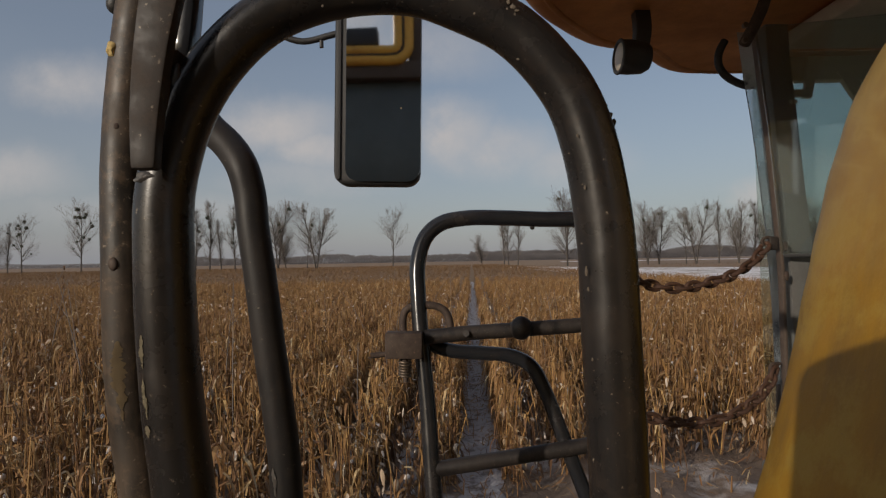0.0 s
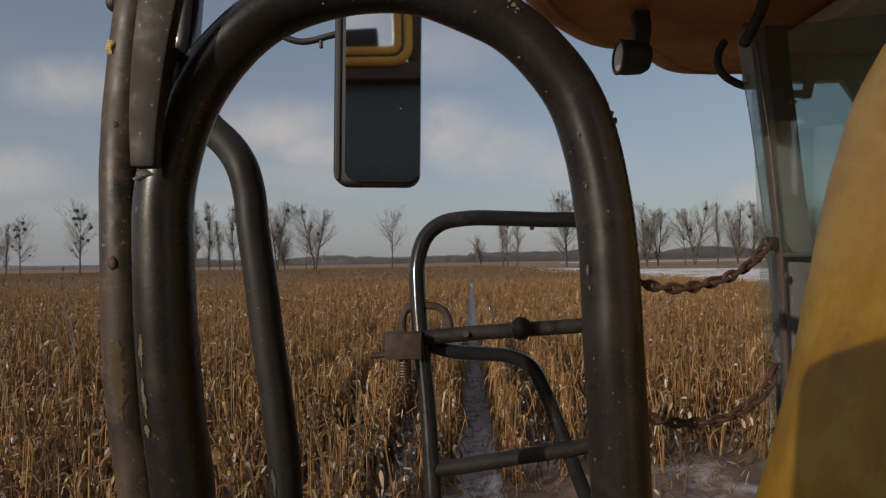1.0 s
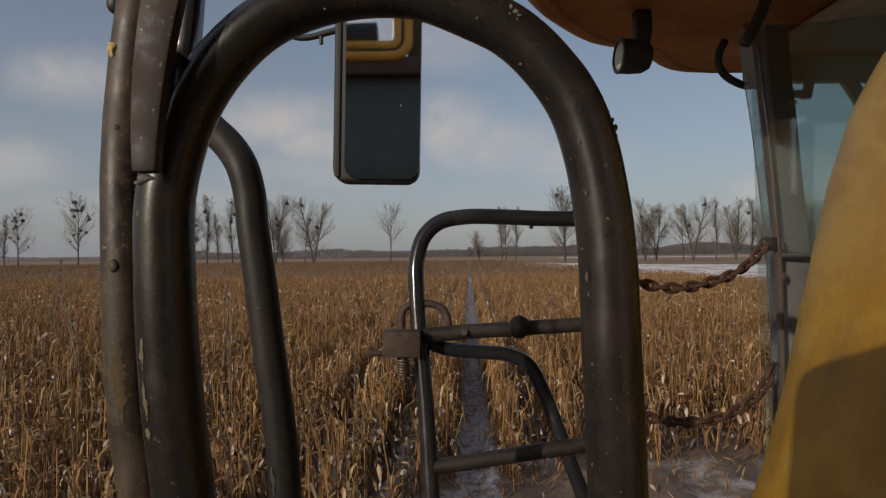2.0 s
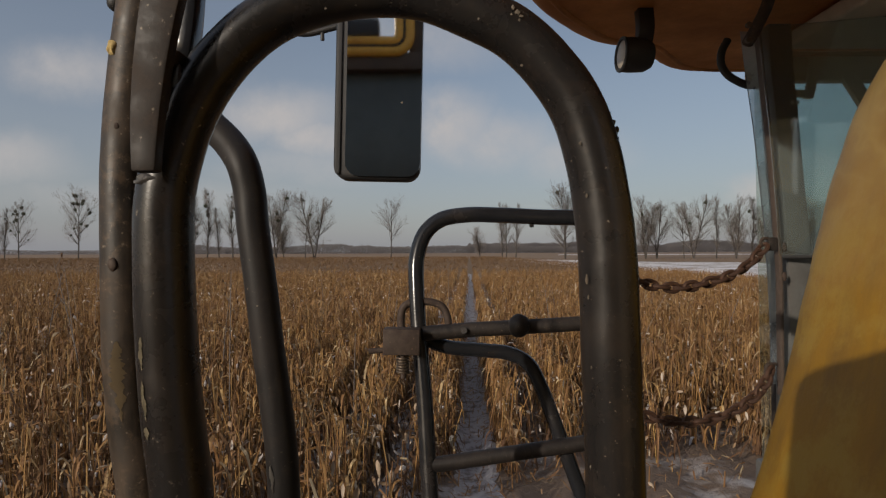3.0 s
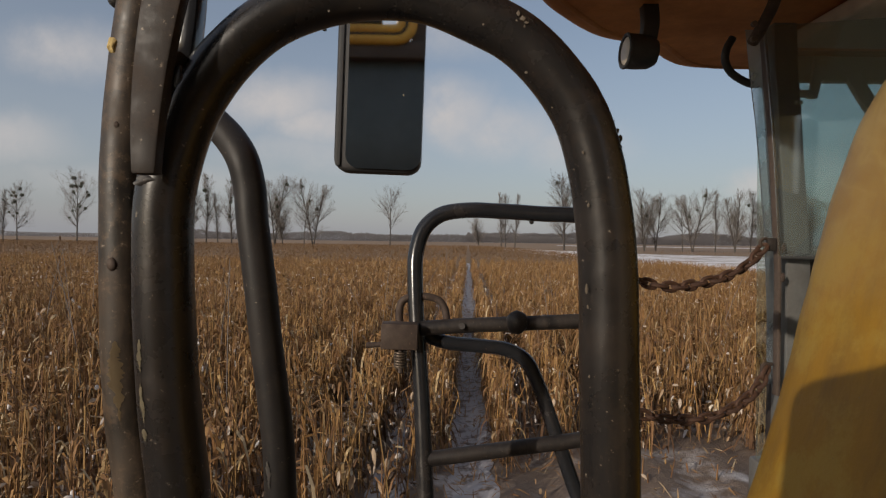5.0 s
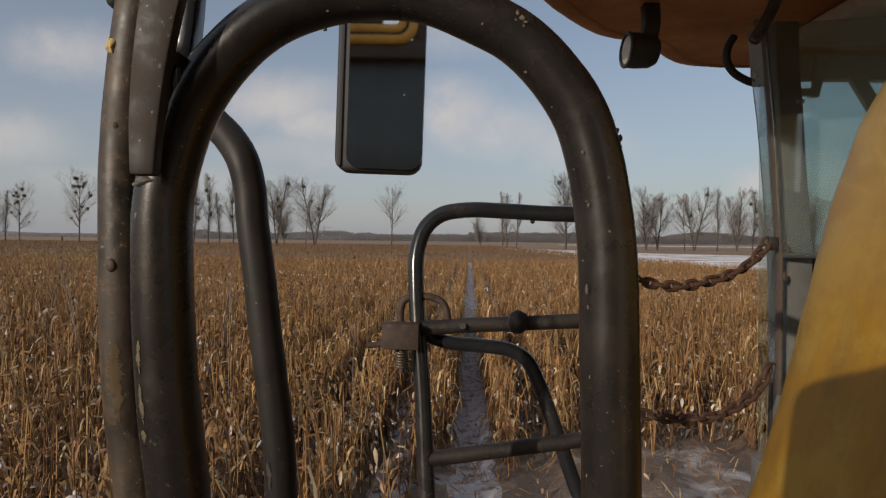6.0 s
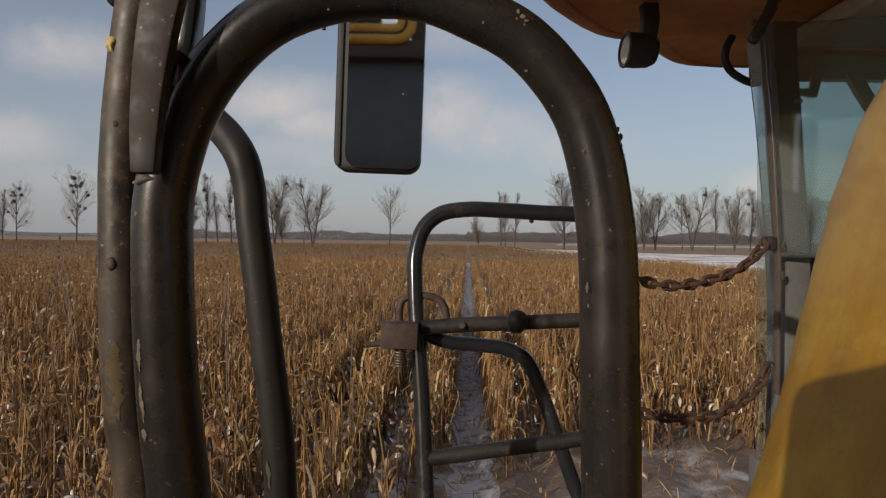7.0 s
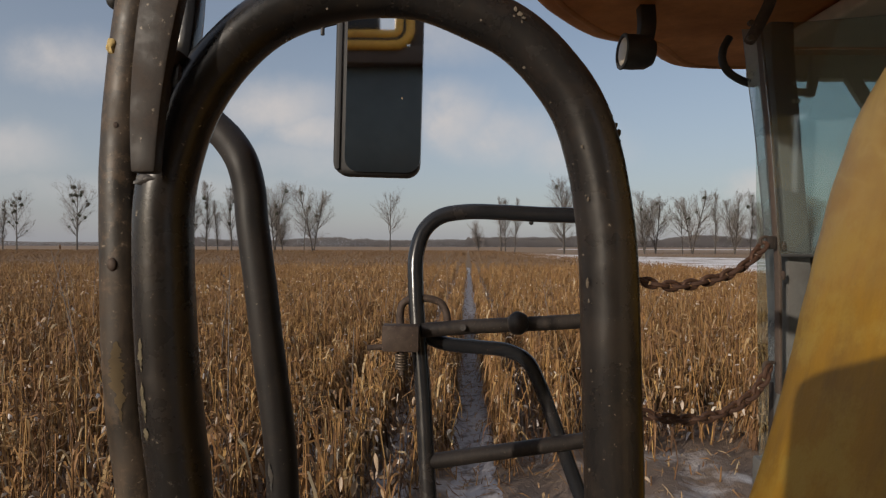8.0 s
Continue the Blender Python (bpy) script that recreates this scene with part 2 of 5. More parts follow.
PILLAR = worn_paint("grey_cab_pillar", (0.14, 0.143, 0.139), (0.085, 0.07, 0.058), 0.17, 0.4, speck=0.7, scale=6)
# the shade below the tank rim is put into this brown
SHADED = simple("brown_shade_beam", (0.1, 0.07, 0.05), 0.7, vary=0.3, scale=20)
GLINT = simple("glint_rubbed_steel", (0.62, 0.6, 0.56), 0.3, 0.9, vary=0.2, scale=90)
LINING = simple("beige_cab_lining", (0.66, 0.58, 0.46), 0.85, vary=0.25, scale=25)
STEEL = simple("rusty_spring_steel", (0.13, 0.1, 0.075), 0.5, 0.6, vary=0.4, scale=120)
DARKGLASS = simple("dark_tinted_window", (0.1, 0.11, 0.1), 0.3, vary=0.3, scale=5, relief=0.0)
LENS = simple("dusty_lamp_lens", (0.42, 0.36, 0.28), 0.35, vary=0.25, scale=50)
DECK = simple("chequered_deck_steel", (0.09, 0.08, 0.07), 0.6, 0.4, vary=0.4, scale=20)


def glass(name, tint, dust=0.05, film_kind="ShaderNodeBsdfDiffuse", ior=1.45):
    m, n, l, s = material(name)
    n.remove(s)
    clear, shine, soil = n.new("ShaderNodeBsdfTransparent"), n.new("ShaderNodeBsdfGlossy"), n.new(film_kind)
    clear.inputs["Color"].default_value = (*tint, 1)
    shine.inputs["Roughness"].default_value = 0.04
    soil.inputs["Color"].default_value = (0.3, 0.28, 0.25, 1) if film_kind == "ShaderNodeBsdfDiffuse" else (0.62, 0.63, 0.63, 1)
    f = n.new("ShaderNodeFresnel")
    f.inputs["IOR"].default_value = ior
    one, two = n.new("ShaderNodeMixShader"), n.new("ShaderNodeMixShader")
    l.new(f.outputs[0], one.inputs[0])
    l.new(clear.outputs[0], one.inputs[1])
    l.new(shine.outputs[0], one.inputs[2])
    film = n.new("ShaderNodeMath")
    film.operation = "MULTIPLY"
    film.inputs[1].default_value = dust * 2
    l.new(noise_of(n, l, 6, 6, 0.65).outputs["Fac"], film.inputs[0])
    l.new(film.outputs[0], two.inputs[0])
    l.new(one.outputs[0], two.inputs[1])
    l.new(soil.outputs[0], two.inputs[2])
    l.new(two.outputs[0], n["Material Output"].inputs[0])
    return m


TEAL = glass("tinted_cab_glass", (0.84, 0.9, 0.88), dust=0.12)
COATED = glass("coated_side_glass", (0.86, 0.93, 0.91), dust=0.1, film_kind="ShaderNodeBsdfTranslucent", ior=2.1)
PALE = glass("dusty_windscreen_edge", (0.9, 0.95, 0.965), dust=0.36, film_kind="ShaderNodeBsdfTranslucent")

m, n, l, s = material("dusty_mirror_glass")
s.inputs["Metallic"].default_value = 1.0
s.inputs["Roughness"].default_value = 0.03
l.new(mix(n, l, noise_of(n, l, 25, 5).outputs["Fac"], (0.68, 0.7, 0.7), (0.78, 0.78, 0.78)), s.inputs["Base Color"])
MIRROR = m


def straw_material(name, stops, rough=0.7, soil=1.0):
    m, n, l, s = material(name)
    g = n.new("ShaderNodeNewGeometry")
    r = ramp(n, stops)
    l.new(g.outputs["Random Per Island"], r.inputs[0])
    t = noise_of(n, l, 0.35, 3)
    t.inputs["Scale"].default_value = 0.5
    share = n.new("ShaderNodeMath")
    share.operation = "MULTIPLY"
    share.inputs[1].default_value = soil
    l.new(t.outputs["Fac"], share.inputs[0])
    l.new(mix(n, l, share.outputs[0], r.outputs[0], (0.16, 0.08, 0.033)), s.inputs["Base Color"])
    s.inputs["Roughness"].default_value = rough
    return m


STALK = straw_material("dry_stalk", [(0.0, (0.123, 0.0542, 0.0185)), (0.3, (0.266, 0.133, 0.0403)), (0.65, (0.44, 0.246, 0.0756)), (1.0, (0.563, 0.354, 0.122))])
LEAF = straw_material("dry_leaf", [(0.0, (0.102, 0.0463, 0.0168)), (0.4, (0.287, 0.143, 0.0437)), (0.8, (0.481, 0.28, 0.0941)), (0.87, (0.563, 0.394, 0.176)), (1.0, (0.736, 0.61, 0.386))])
FAR_CROP = straw_material("far_crop", [(0.0, (0.174, 0.0985, 0.042)), (0.5, (0.245, 0.147, 0.063)), (1.0, (0.317, 0.197, 0.0882))])
HUSK = straw_material("pale_dry_husk", [(0.0, (0.22, 0.13, 0.065)), (0.4, (0.4, 0.28, 0.17)), (0.75, (0.62, 0.51, 0.4)), (1.0, (0.8, 0.74, 0.67))], 0.75, 0.4)
DARK_DEAD = straw_material("dark_dead_straw", [(0.0, (0.0511, 0.0256, 0.0118)), (0.6, (0.102, 0.0492, 0.021)), (1.0, (0.174, 0.0886, 0.0378))], 0.85, 0.3)
SNOW_BIT = simple("frosted_snow", (0.64, 0.6, 0.59), 0.6, vary=0.08, scale=30, relief=0.3)

m, n, l, s = material("frozen_soil_with_snow")
patch = noise_of(n, l, 0.9, 7, 0.62)
edge = ramp(n, [(0.525, (0, 0, 0)), (0.66, (1, 1, 1))])
l.new(patch.outputs["Fac"], edge.inputs[0])
soil = mix(n, l, noise_of(n, l, 9, 5, 0.7).outputs["Fac"], (0.11, 0.078, 0.058), (0.235, 0.17, 0.125))
snow = mix(n, l, noise_of(n, l, 14, 5, 0.7).outputs["Fac"], (0.42, 0.39, 0.38), (0.64, 0.61, 0.6))
l.new(mix(n, l, edge.outputs[0], soil, snow), s.inputs["Base Color"])
s.inputs["Roughness"].default_value = 0.85
bump(n, l, s, noise_of(n, l, 11, 6, 0.7).outputs["Fac"], 0.8, 0.04)
SOIL = m

m, n, l, s = material("furrow_snow")
patch = noise_of(n, l, 5.5, 6, 0.65)
edge = ramp(n, [(0.36, (0, 0, 0)), (0.5, (1, 1, 1))])
l.new(patch.outputs["Fac"], edge.inputs[0])
l.new(mix(n, l, edge.outputs[0], (0.11, 0.08, 0.062), (0.42, 0.395, 0.4)), s.inputs["Base Color"])
s.inputs["Roughness"].default_value = 0.75
bump(n, l, s, patch.outputs["Fac"], 0.6, 0.03)
FURROW = m

m, n, l, s = material("far_snowy_meadow")
patch = noise_of(n, l, 0.3, 9, 0.72, stretch=(0.5, 0.9, 1))
edge = ramp(n, [(0.39, (0, 0, 0)), (0.52, (1, 1, 1))])
l.new(patch.outputs["Fac"], edge.inputs[0])
l.new(mix(n, l, edge.outputs[0], (0.27, 0.19, 0.12), (0.86, 0.82, 0.81)), s.inputs["Base Color"])
s.inputs["Roughness"].default_value = 0.85
MEADOW = m
VERGE = simple("dead_grass_verge", (0.26, 0.17, 0.1), 0.9, vary=0.35, scale=0.6, relief=0.3)
STUBBLE = simple("far_straw_ground", (0.2, 0.125, 0.065), 0.95, vary=0.3, scale=1.4, relief=0.5)
BARK = simple("winter_bark", (0.075, 0.065, 0.058), 0.9, vary=0.35, scale=2.0, relief=0.3)
TWIG = simple("bare_twigs", (0.19, 0.165, 0.148), 0.9, vary=0.3, scale=1.0, relief=0.0)
MISTLETOE = simple("mistletoe", (0.055, 0.06, 0.035), 0.85, vary=0.35, scale=4.0, relief=0.0)
# distance haze over the woods is put into this grey
WOODS = simple("hazy_far_woods", (0.125, 0.115, 0.118), 0.95, vary=0.2, scale=0.05, relief=0.0)


# ---- mesh helpers ----
def smooth_path(points, per=8):
    """A curve through the points (Catmull-Rom), evenly subdivided."""
    p = [Vector(q) for q in points]
    if len(p) == 2:
        return [p[0].lerp(p[1], i / per) for i in range(per + 1)]
    p = [p[0] * 2 - p[1], *p, p[-1] * 2 - p[-2]]
    out = []
    for a, b, c, d in zip(p, p[1:], p[2:], p[3:]):
        t1 = max((b - a).length, 1e-6) ** 0.5
        t2 = t1 + max((c - b).length, 1e-6) ** 0.5
        t3 = t2 + max((d - c).length, 1e-6) ** 0.5
        for i in range(per):
            t = t1 + (t2 - t1) * i / per
            e, f, g = a.lerp(b, t / t1), b.lerp(c, (t - t1) / (t2 - t1)), c.lerp(d, (t - t2) / (t3 - t2))
            h, k = e.lerp(f, t / t2), f.lerp(g, (t - t1) / (t3 - t1))
            out.append(h.lerp(k, (t - t1) / (t2 - t1)))
    return [*out, p[-2]]


def tube(points, radius, sides=18, per=8, bm=None, wobble=0.0, closed=False):
    """A round bar along a smooth path, with capped ends; radius may be a function of 0..1."""
    bm = bm or bmesh.new()
    path = smooth_path(points, per)
    if closed:
        path = path[:-1]
    count, rings, normal = len(path), [], None
    for i, q in enumerate(path):
        a, b = path[(i - 1) % count] if closed or i else q, path[(i + 1) % count] if closed or i < count - 1 else q
        way = (b - a).normalized()
        if normal is None:
            normal = way.orthogonal().normalized()
        normal = (normal - way * normal.dot(way)).normalized()
        side = way.cross(normal)
        r = radius(i / max(1, count - 1)) if callable(radius) else radius
        ring = []
        for k in range(sides):
            w = math.tau * k / sides
            out = normal * math.cos(w) + side * math.sin(w)
            rr = r * (1 + wobble * noise.noise(q * 40 + out * 2))
            ring.append(bm.verts.new(q + out * rr))
        rings.append(ring)
    pairs = list(zip(rings, rings[1:])) + ([(rings[-1], rings[0])] if closed else [])
    for a, b in pairs:
        for k in range(sides):
            bm.faces.new((a[k], a[(k + 1) % sides], b[(k + 1) % sides], b[k]))
    if not closed:
        bm.faces.new(rings[0][::-1])
        bm.faces.new(rings[-1])
    return bm


def box(size, at=(0, 0, 0), turn=(0, 0, 0), bevel=0.004, segments=2, bm=None):
    """A bevelled block, centred at a point."""
    piece = bmesh.new()
    bmesh.ops.create_cube(piece, size=1.0)
    bmesh.ops.scale(piece, vec=size, verts=piece.verts)
    if bevel:
        bmesh.ops.bevel(piece, geom=piece.edges[:], offset=bevel, segments=segments, affect="EDGES", profile=0.5)
    piece.transform(pose(*at, *turn))
    if bm is None:
        return piece
    data = bpy.data.meshes.new("piece")
    piece.to_mesh(data)
    piece.free()
    bm.from_mesh(data)
    bpy.data.meshes.remove(data)
    return bm


def slab(outline, low, high, bevel=0.02, segments=3):
    """A plate of a given plan outline, with rounded rims."""
    bm = bmesh.new()
    face = bm.faces.new([bm.verts.new((x, y, low)) for x, y in outline])
    top = bmesh.ops.extrude_face_region(bm, geom=[face])["geom"]
    bmesh.ops.translate(bm, vec=(0, 0, high - low), verts=[v for v in top if isinstance(v, bmesh.types.BMVert)])
    bmesh.ops.recalc_face_normals(bm, faces=bm.faces)
    rims = [e for e in bm.edges if abs(e.verts[0].co.z - e.verts[1].co.z) < 1e-6]
    if bevel:
        bmesh.ops.bevel(bm, geom=rims, offset=bevel, segments=segments, affect="EDGES", profile=0.5)
    return bm


def lump(radius, at, squash=(1, 1, 1), rough=0.3, detail=3, bm=None):
    piece = bmesh.new()
    bmesh.ops.create_icosphere(piece, subdivisions=detail, radius=radius)
    for v in piece.verts:
        k = 1 + rough * noise.noise(v.co / radius * 1.6 + Vector(at) * 50)
        v.co = Vector((v.co.x * squash[0] * k, v.co.y * squash[1] * k, v.co.z * squash[2] * k)) + Vector(at)
    return piece


def mesh_of(name, bm, mat, smooth=True):
    data = bpy.data.meshes.new(name)
    bm.normal_update()
    bm.to_mesh(data)
    bm.free()
    data.materials.append(mat)
    if smooth:
        data.set_sharp_from_angle(angle=radians(38))
    return data


def part(name, bm, mat, parent, label=""):
    ob = new(name, mesh_of(name, bm, mat))
    if parent:
        ob.parent = parent
    return tagged(ob, label)


def thing(name, label, category, at=(0, 0, 0), group="", kind=""):
    ob = new(name)
    ob.location = at
    ob.empty_display_size = 0.1
    return tagged(ob, label, category, group, kind)


def grid_mesh(name, verts, faces, mat, smooth=False):
    data = bpy.data.meshes.new(name)
    data.vertices.add(len(verts))
    data.vertices.foreach_set("co", np.asarray(verts, dtype=np.float32).ravel())
    faces = np.asarray(faces, dtype=np.int32)
    k = faces.shape[1]
    data.loops.add(faces.size)
    data.loops.foreach_set("vertex_index", faces.ravel())
    data.polygons.add(len(faces))
    data.polygons.foreach_set("loop_start", np.arange(0, faces.size, k, dtype=np.int32))
    data.polygons.foreach_set("use_smooth", np.full(len(faces), smooth))
    data.update(calc_edges=True)
    data.materials.append(mat)
    return data


# ---- ground, furrow, far fields ----
ROW_TURN, ROW_GAP, FURROW_HALF = radians(2.6), 0.72, 0.255
ALONG = np.array([math.sin(ROW_TURN), math.cos(ROW_TURN)])
ACROSS = np.array([math.cos(ROW_TURN), -math.sin(ROW_TURN)])


def field_far(x):
    """How far ahead the crop reaches at a place across the field: its right rim runs nearly along the rows."""
    return np.where(x < 15.1, 165.0, (20.0 - x) / 0.03 + 1.5 * np.sin(x * 7))


def ground_height(x, y):
    """Low ridges under the rows, shallow furrows between them, fading with distance."""
    u = x * ACROSS[0] + y * ACROSS[1]
    ridge = 0.03 * np.cos(2 * np.pi * (u / ROW_GAP - 0.5))
    lumps = 0.012 * np.sin(x * 9.1 + np.sin(y * 3.7)) * np.sin(y * 7.3 + np.sin(x * 4.1))
    near = np.clip((32 - np.hypot(x, y)) / 20, 0, 1)
    return (ridge + lumps) * near


def ground_sheet():
    xs = np.concatenate([-np.geomspace(2500, 9.2, 26), np.arange(-9, 9.01, 0.09), np.geomspace(9.2, 2500, 26)])
    ys = np.concatenate([-np.geomspace(2500, 3.2, 22), np.arange(-3, 24, 0.3), np.geomspace(24.2, 3000, 30)])
    gx, gy = np.meshgrid(xs, ys)
    verts = np.stack([gx.ravel(), gy.ravel(), ground_height(gx, gy).ravel()], 1)
    w = len(xs)
    i = (np.arange(len(ys) - 1)[:, None] * w + np.arange(w - 1)).ravel()
    return grid_mesh("ground", verts, np.stack([i, i + 1, i + w + 1, i + w], 1), SOIL, True)


tagged(new("ground", ground_sheet()), "frozen brown soil patched with thin snow", "ground", kind="structure")


def strip(name, corners, z, mat, label, category):
    """A flat far field, split finely enough to have an uneven rim."""
    bm = bmesh.new()
    n = len(corners)
    ring = []
    for k in range(n):
        a, b = Vector((*corners[k], z)), Vector((*corners[(k + 1) % n], z))
        for i in range(14):
            q = a.lerp(b, i / 14)
            q += Vector((noise.noise(q * 0.11), noise.noise(q * 0.13 + Vector((7, 0, 0))) * 2.2, 0))
            q.z = z
            ring.append(bm.verts.new(q))
    f = bm.faces.new(ring)
    f.normal_update()
    if f.normal.z < 0:
        f.normal_flip()
    bmesh.ops.triangulate(bm, faces=bm.faces[:])
    return tagged(new(name, mesh_of(name, bm, mat, False)), label, category, kind="structure")


strip("far_field", [(-1500, 164), (10, 164), (30, 150), (1500, 110), (1500, 640), (-1500, 640)], 0.015, VERGE, "brown winter field beyond the crop", "field")
strip("straw_ground", [(-150, 43), (-6, 41), (18.6, 41), (17, 100), (15, 163), (-150, 163)], 0.02, STUBBLE, "straw-brown ground under the farther crop", "field")
strip("snowy_meadow", [(15.2, 162), (17.2, 100), (18.9, 38), (19.8, 8), (60, 5), (130, 60), (60, 96), (36, 116), (23, 160)], 0.03, MEADOW, "far meadow under thin patchy snow", "snow field")
strip("grass_verge", [(20, 165), (37, 118), (62, 98), (150, 66), (400, 150), (400, 260), (20, 250)], 0.03, VERGE, "brown dead grass below the row of trees", "grass verge")
strip("far_snow_strip", [(60, 300), (420, 265), (560, 330), (70, 350)], 0.05, MEADOW, "thin strip of snow behind the bare trees", "snow field")


def furrow_strip(centre, wide, seed, far):
    """A snowy gap between two rows, running ahead."""
    ys = np.concatenate([np.arange(3.4, 24, 0.14), np.geomspace(24.2, 150, 40)])
    ys = ys[ys < far]
    us = np.linspace(-1, 1, 9)
    verts = []
    for y in ys:
        half = wide * min(1, 0.12 + (y - 3.4) / 1.1) * (1 + 0.35 * noise.noise(Vector((y * 1.9, seed, 0))) + 0.3 * noise.noise(Vector((y * 6.3, seed, 2))))
        mid = centre + 0.05 * noise.noise(Vector((y * 0.7, seed, 6)))
        for u in us:
            p = ALONG * y + ACROSS * (mid + u * half)
            z = float(ground_height(p[0], p[1])) + 0.012 + 0.02 * (1 - u * u) * (0.6 + noise.noise(Vector((u * 2, y * 5, seed))))
            verts.append((p[0], p[1], z - (0.03 if abs(u) == 1 else 0)))
    w = len(us)
    i = (np.arange(len(ys) - 1)[:, None] * w + np.arange(w - 1)).ravel()
    return grid_mesh("snowy_furrow", verts, np.stack([i, i + 1, i + w + 1, i + w], 1), FURROW, True)


for k, wide in ((0, FURROW_HALF), (-1, 0.19), (-2, 0.12)):
    tagged(new("snowy_furrow", furrow_strip(k * ROW_GAP + 0.055, wide, 3 + k, 13 if k else 58)), "trodden snow in the furrow between two crop rows", "snow furrow", kind="structure")

# ---- the standing crop ----
rng = np.random.default_rng(5)


def in_rows(n, near, far, half_angle=0.86, spread=0.16):
    """Places along the rows, even over the ground ahead of the machine."""
    y = np.sqrt(rng.uniform(near ** 2, far ** 2, n))
    x = y * rng.uniform(-half_angle, half_angle, n)
    u, v = x * ACROSS[0] + y * ACROSS[1], x * ALONG[0] + y * ALONG[1]
    row = np.floor(u / ROW_GAP) * ROW_GAP + ROW_GAP / 2
    u = row + rng.normal(0, spread * 0.62, n).clip(-spread, spread)
    x, y = u * ACROSS[0] + v * ALONG[0], u * ACROSS[1] + v * ALONG[1]
    keep = (np.abs(u - 0.055) > 0.235) & (y < field_far(x)) & (y > np.where(x > -0.25, 5.4 + 0.4 * np.clip(x - 0.2, 0, 1.4) + 0.05 * np.maximum(x, 0) + 0.25 * np.sin(x * 5), 2.6))
    return x[keep], y[keep]


def stalks(name, x, y, low, high, radius, lean, mat, sides=3, bends=2):
    """Thin bent stems, each a slim prism of its own."""
    n = len(x)
    h = rng.uniform(low, high, n) * (1 - 0.25 * (rng.random(n) < 0.15))
    az, tilt = rng.uniform(0, np.pi * 2, n), np.abs(rng.normal(0, lean, n))
    r = rng.uniform(0.7, 1.3, n) * radius
    z0 = ground_height(x, y) - 0.02
    verts = np.zeros((n, bends + 1, sides, 3))
    for j in range(bends + 1):
        t = j / bends
        off = h * tilt * (t ** 1.6)
        for k in range(sides):
            w = az + 2 * np.pi * k / sides
            rr = r * (1 - 0.45 * t)
            verts[:, j, k] = np.stack([x + off * np.cos(az) + rr * np.cos(w), y + off * np.sin(az) + rr * np.sin(w), z0 + h * t], 1)
    base = np.arange(n)[:, None] * ((bends + 1) * sides)
    faces = []
    for j in range(bends):
        for k in range(sides):
            a, b = j * sides + k, j * sides + (k + 1) % sides
            faces.append(np.stack([base + a, base + b, base + b + sides, base + a + sides], 2)[:, 0])
    return grid_mesh(name, verts.reshape(-1, 3), np.concatenate(faces), mat), h


def leaves(name, x, y, z, length, width, mat, steps=3, droop=1.0, swing=None):
    """Dry strap leaves that rise from the stem and hang over, curled and twisted."""
    n = len(x)
    az = rng.uniform(0, np.pi * 2, n) if swing is None else rng.normal(np.pi / 2, swing, n)
    ln, wd = length * rng.uniform(0.45, 1.3, n), width * rng.uniform(0.5, 1.4, n)
    rise, fall = rng.uniform(-0.3, 1.0, n), droop * rng.uniform(0.7, 2.2, n)
    twist = rng.uniform(-1.2, 1.2, n)
    verts = np.zeros((n, steps + 1, 2, 3))
    for j in range(steps + 1):
        t = j / steps
        out, up = ln * t * (1 - 0.35 * t), ln * (rise * t - fall * t * t)
        wide = wd * (0.55 + 0.9 * t - 1.3 * t * t)
        spin = az + np.pi / 2 + twist * t
        for k, sgn in enumerate((-0.5, 0.5)):
            verts[:, j, k] = np.stack([x + out * np.cos(az) + sgn * wide * np.cos(spin), y + out * np.sin(az) + sgn * wide * np.sin(spin),
                                       np.maximum(z + up + sgn * wide * twist * 0.6, 0.03)], 1)
    base = np.arange(n) * ((steps + 1) * 2)
    faces = [np.stack([base + 2 * j, base + 2 * j + 1, base + 2 * j + 3, base + 2 * j + 2], 1) for j in range(steps)]
    return grid_mesh(name, verts.reshape(-1, 3), np.concatenate(faces), mat)


def stuff(name, data, label, category):
    return tagged(new(name, data), label, category, kind="stuff")


CROP = 0.92
x, y = in_rows(18000, 2.2, 15)
keep = rng.random(len(x)) < np.clip(0.1 + 0.095 * y, 0.4, 1)
x, y = x[keep], y[keep]
# the plants beside the machine are things of their own, built further down
reach = np.flatnonzero((y > 4.3) & (y < 7.4) & (x > -0.62 * y) & (x < 0.5 * y))
own = rng.permutation(reach)[:290]
PLANTS = list(zip(x[own].tolist(), y[own].tolist()))
spare = np.setdiff1d(reach, own)
keep = np.ones(len(x), bool)
keep[own] = False
keep[rng.permutation(spare)[:290]] = False
x, y = x[keep], y[keep]
data, h = stalks("near_stalks", x, y, CROP * 0.6, CROP * 1.14, 0.0066, 0.1, STALK, 3, 3)
stuff("near_stalks", data, "dense dry straw-brown stalks standing in rows", "crop stalks")
pick = rng.integers(0, len(x), 56000)
stuff("near_leaves", leaves("near_leaves", x[pick], y[pick], h[pick] * rng.uniform(0.2, 1.0, len(pick)), 0.3, 0.027, LEAF), "curled dry leaves hanging from the stalks", "crop leaves")
x, y = in_rows(36000, 15, 45)
data, h = stalks("middle_stalks", x, y, CROP * 0.62, CROP * 1.1, 0.008, 0.12, STALK, 3, 2)
stuff("middle_stalks", data, "dense dry stalks farther out in the field", "crop stalks")
pick = rng.integers(0, len(x), 66000)
stuff("middle_leaves", leaves("middle_leaves", x[pick], y[pick], h[pick] * rng.uniform(0.35, 1.0, len(pick)), 0.3, 0.04, LEAF, 2), "dry leaves of the crop farther out", "crop leaves")
x, y = in_rows(150000, 44, 166, spread=0.33)
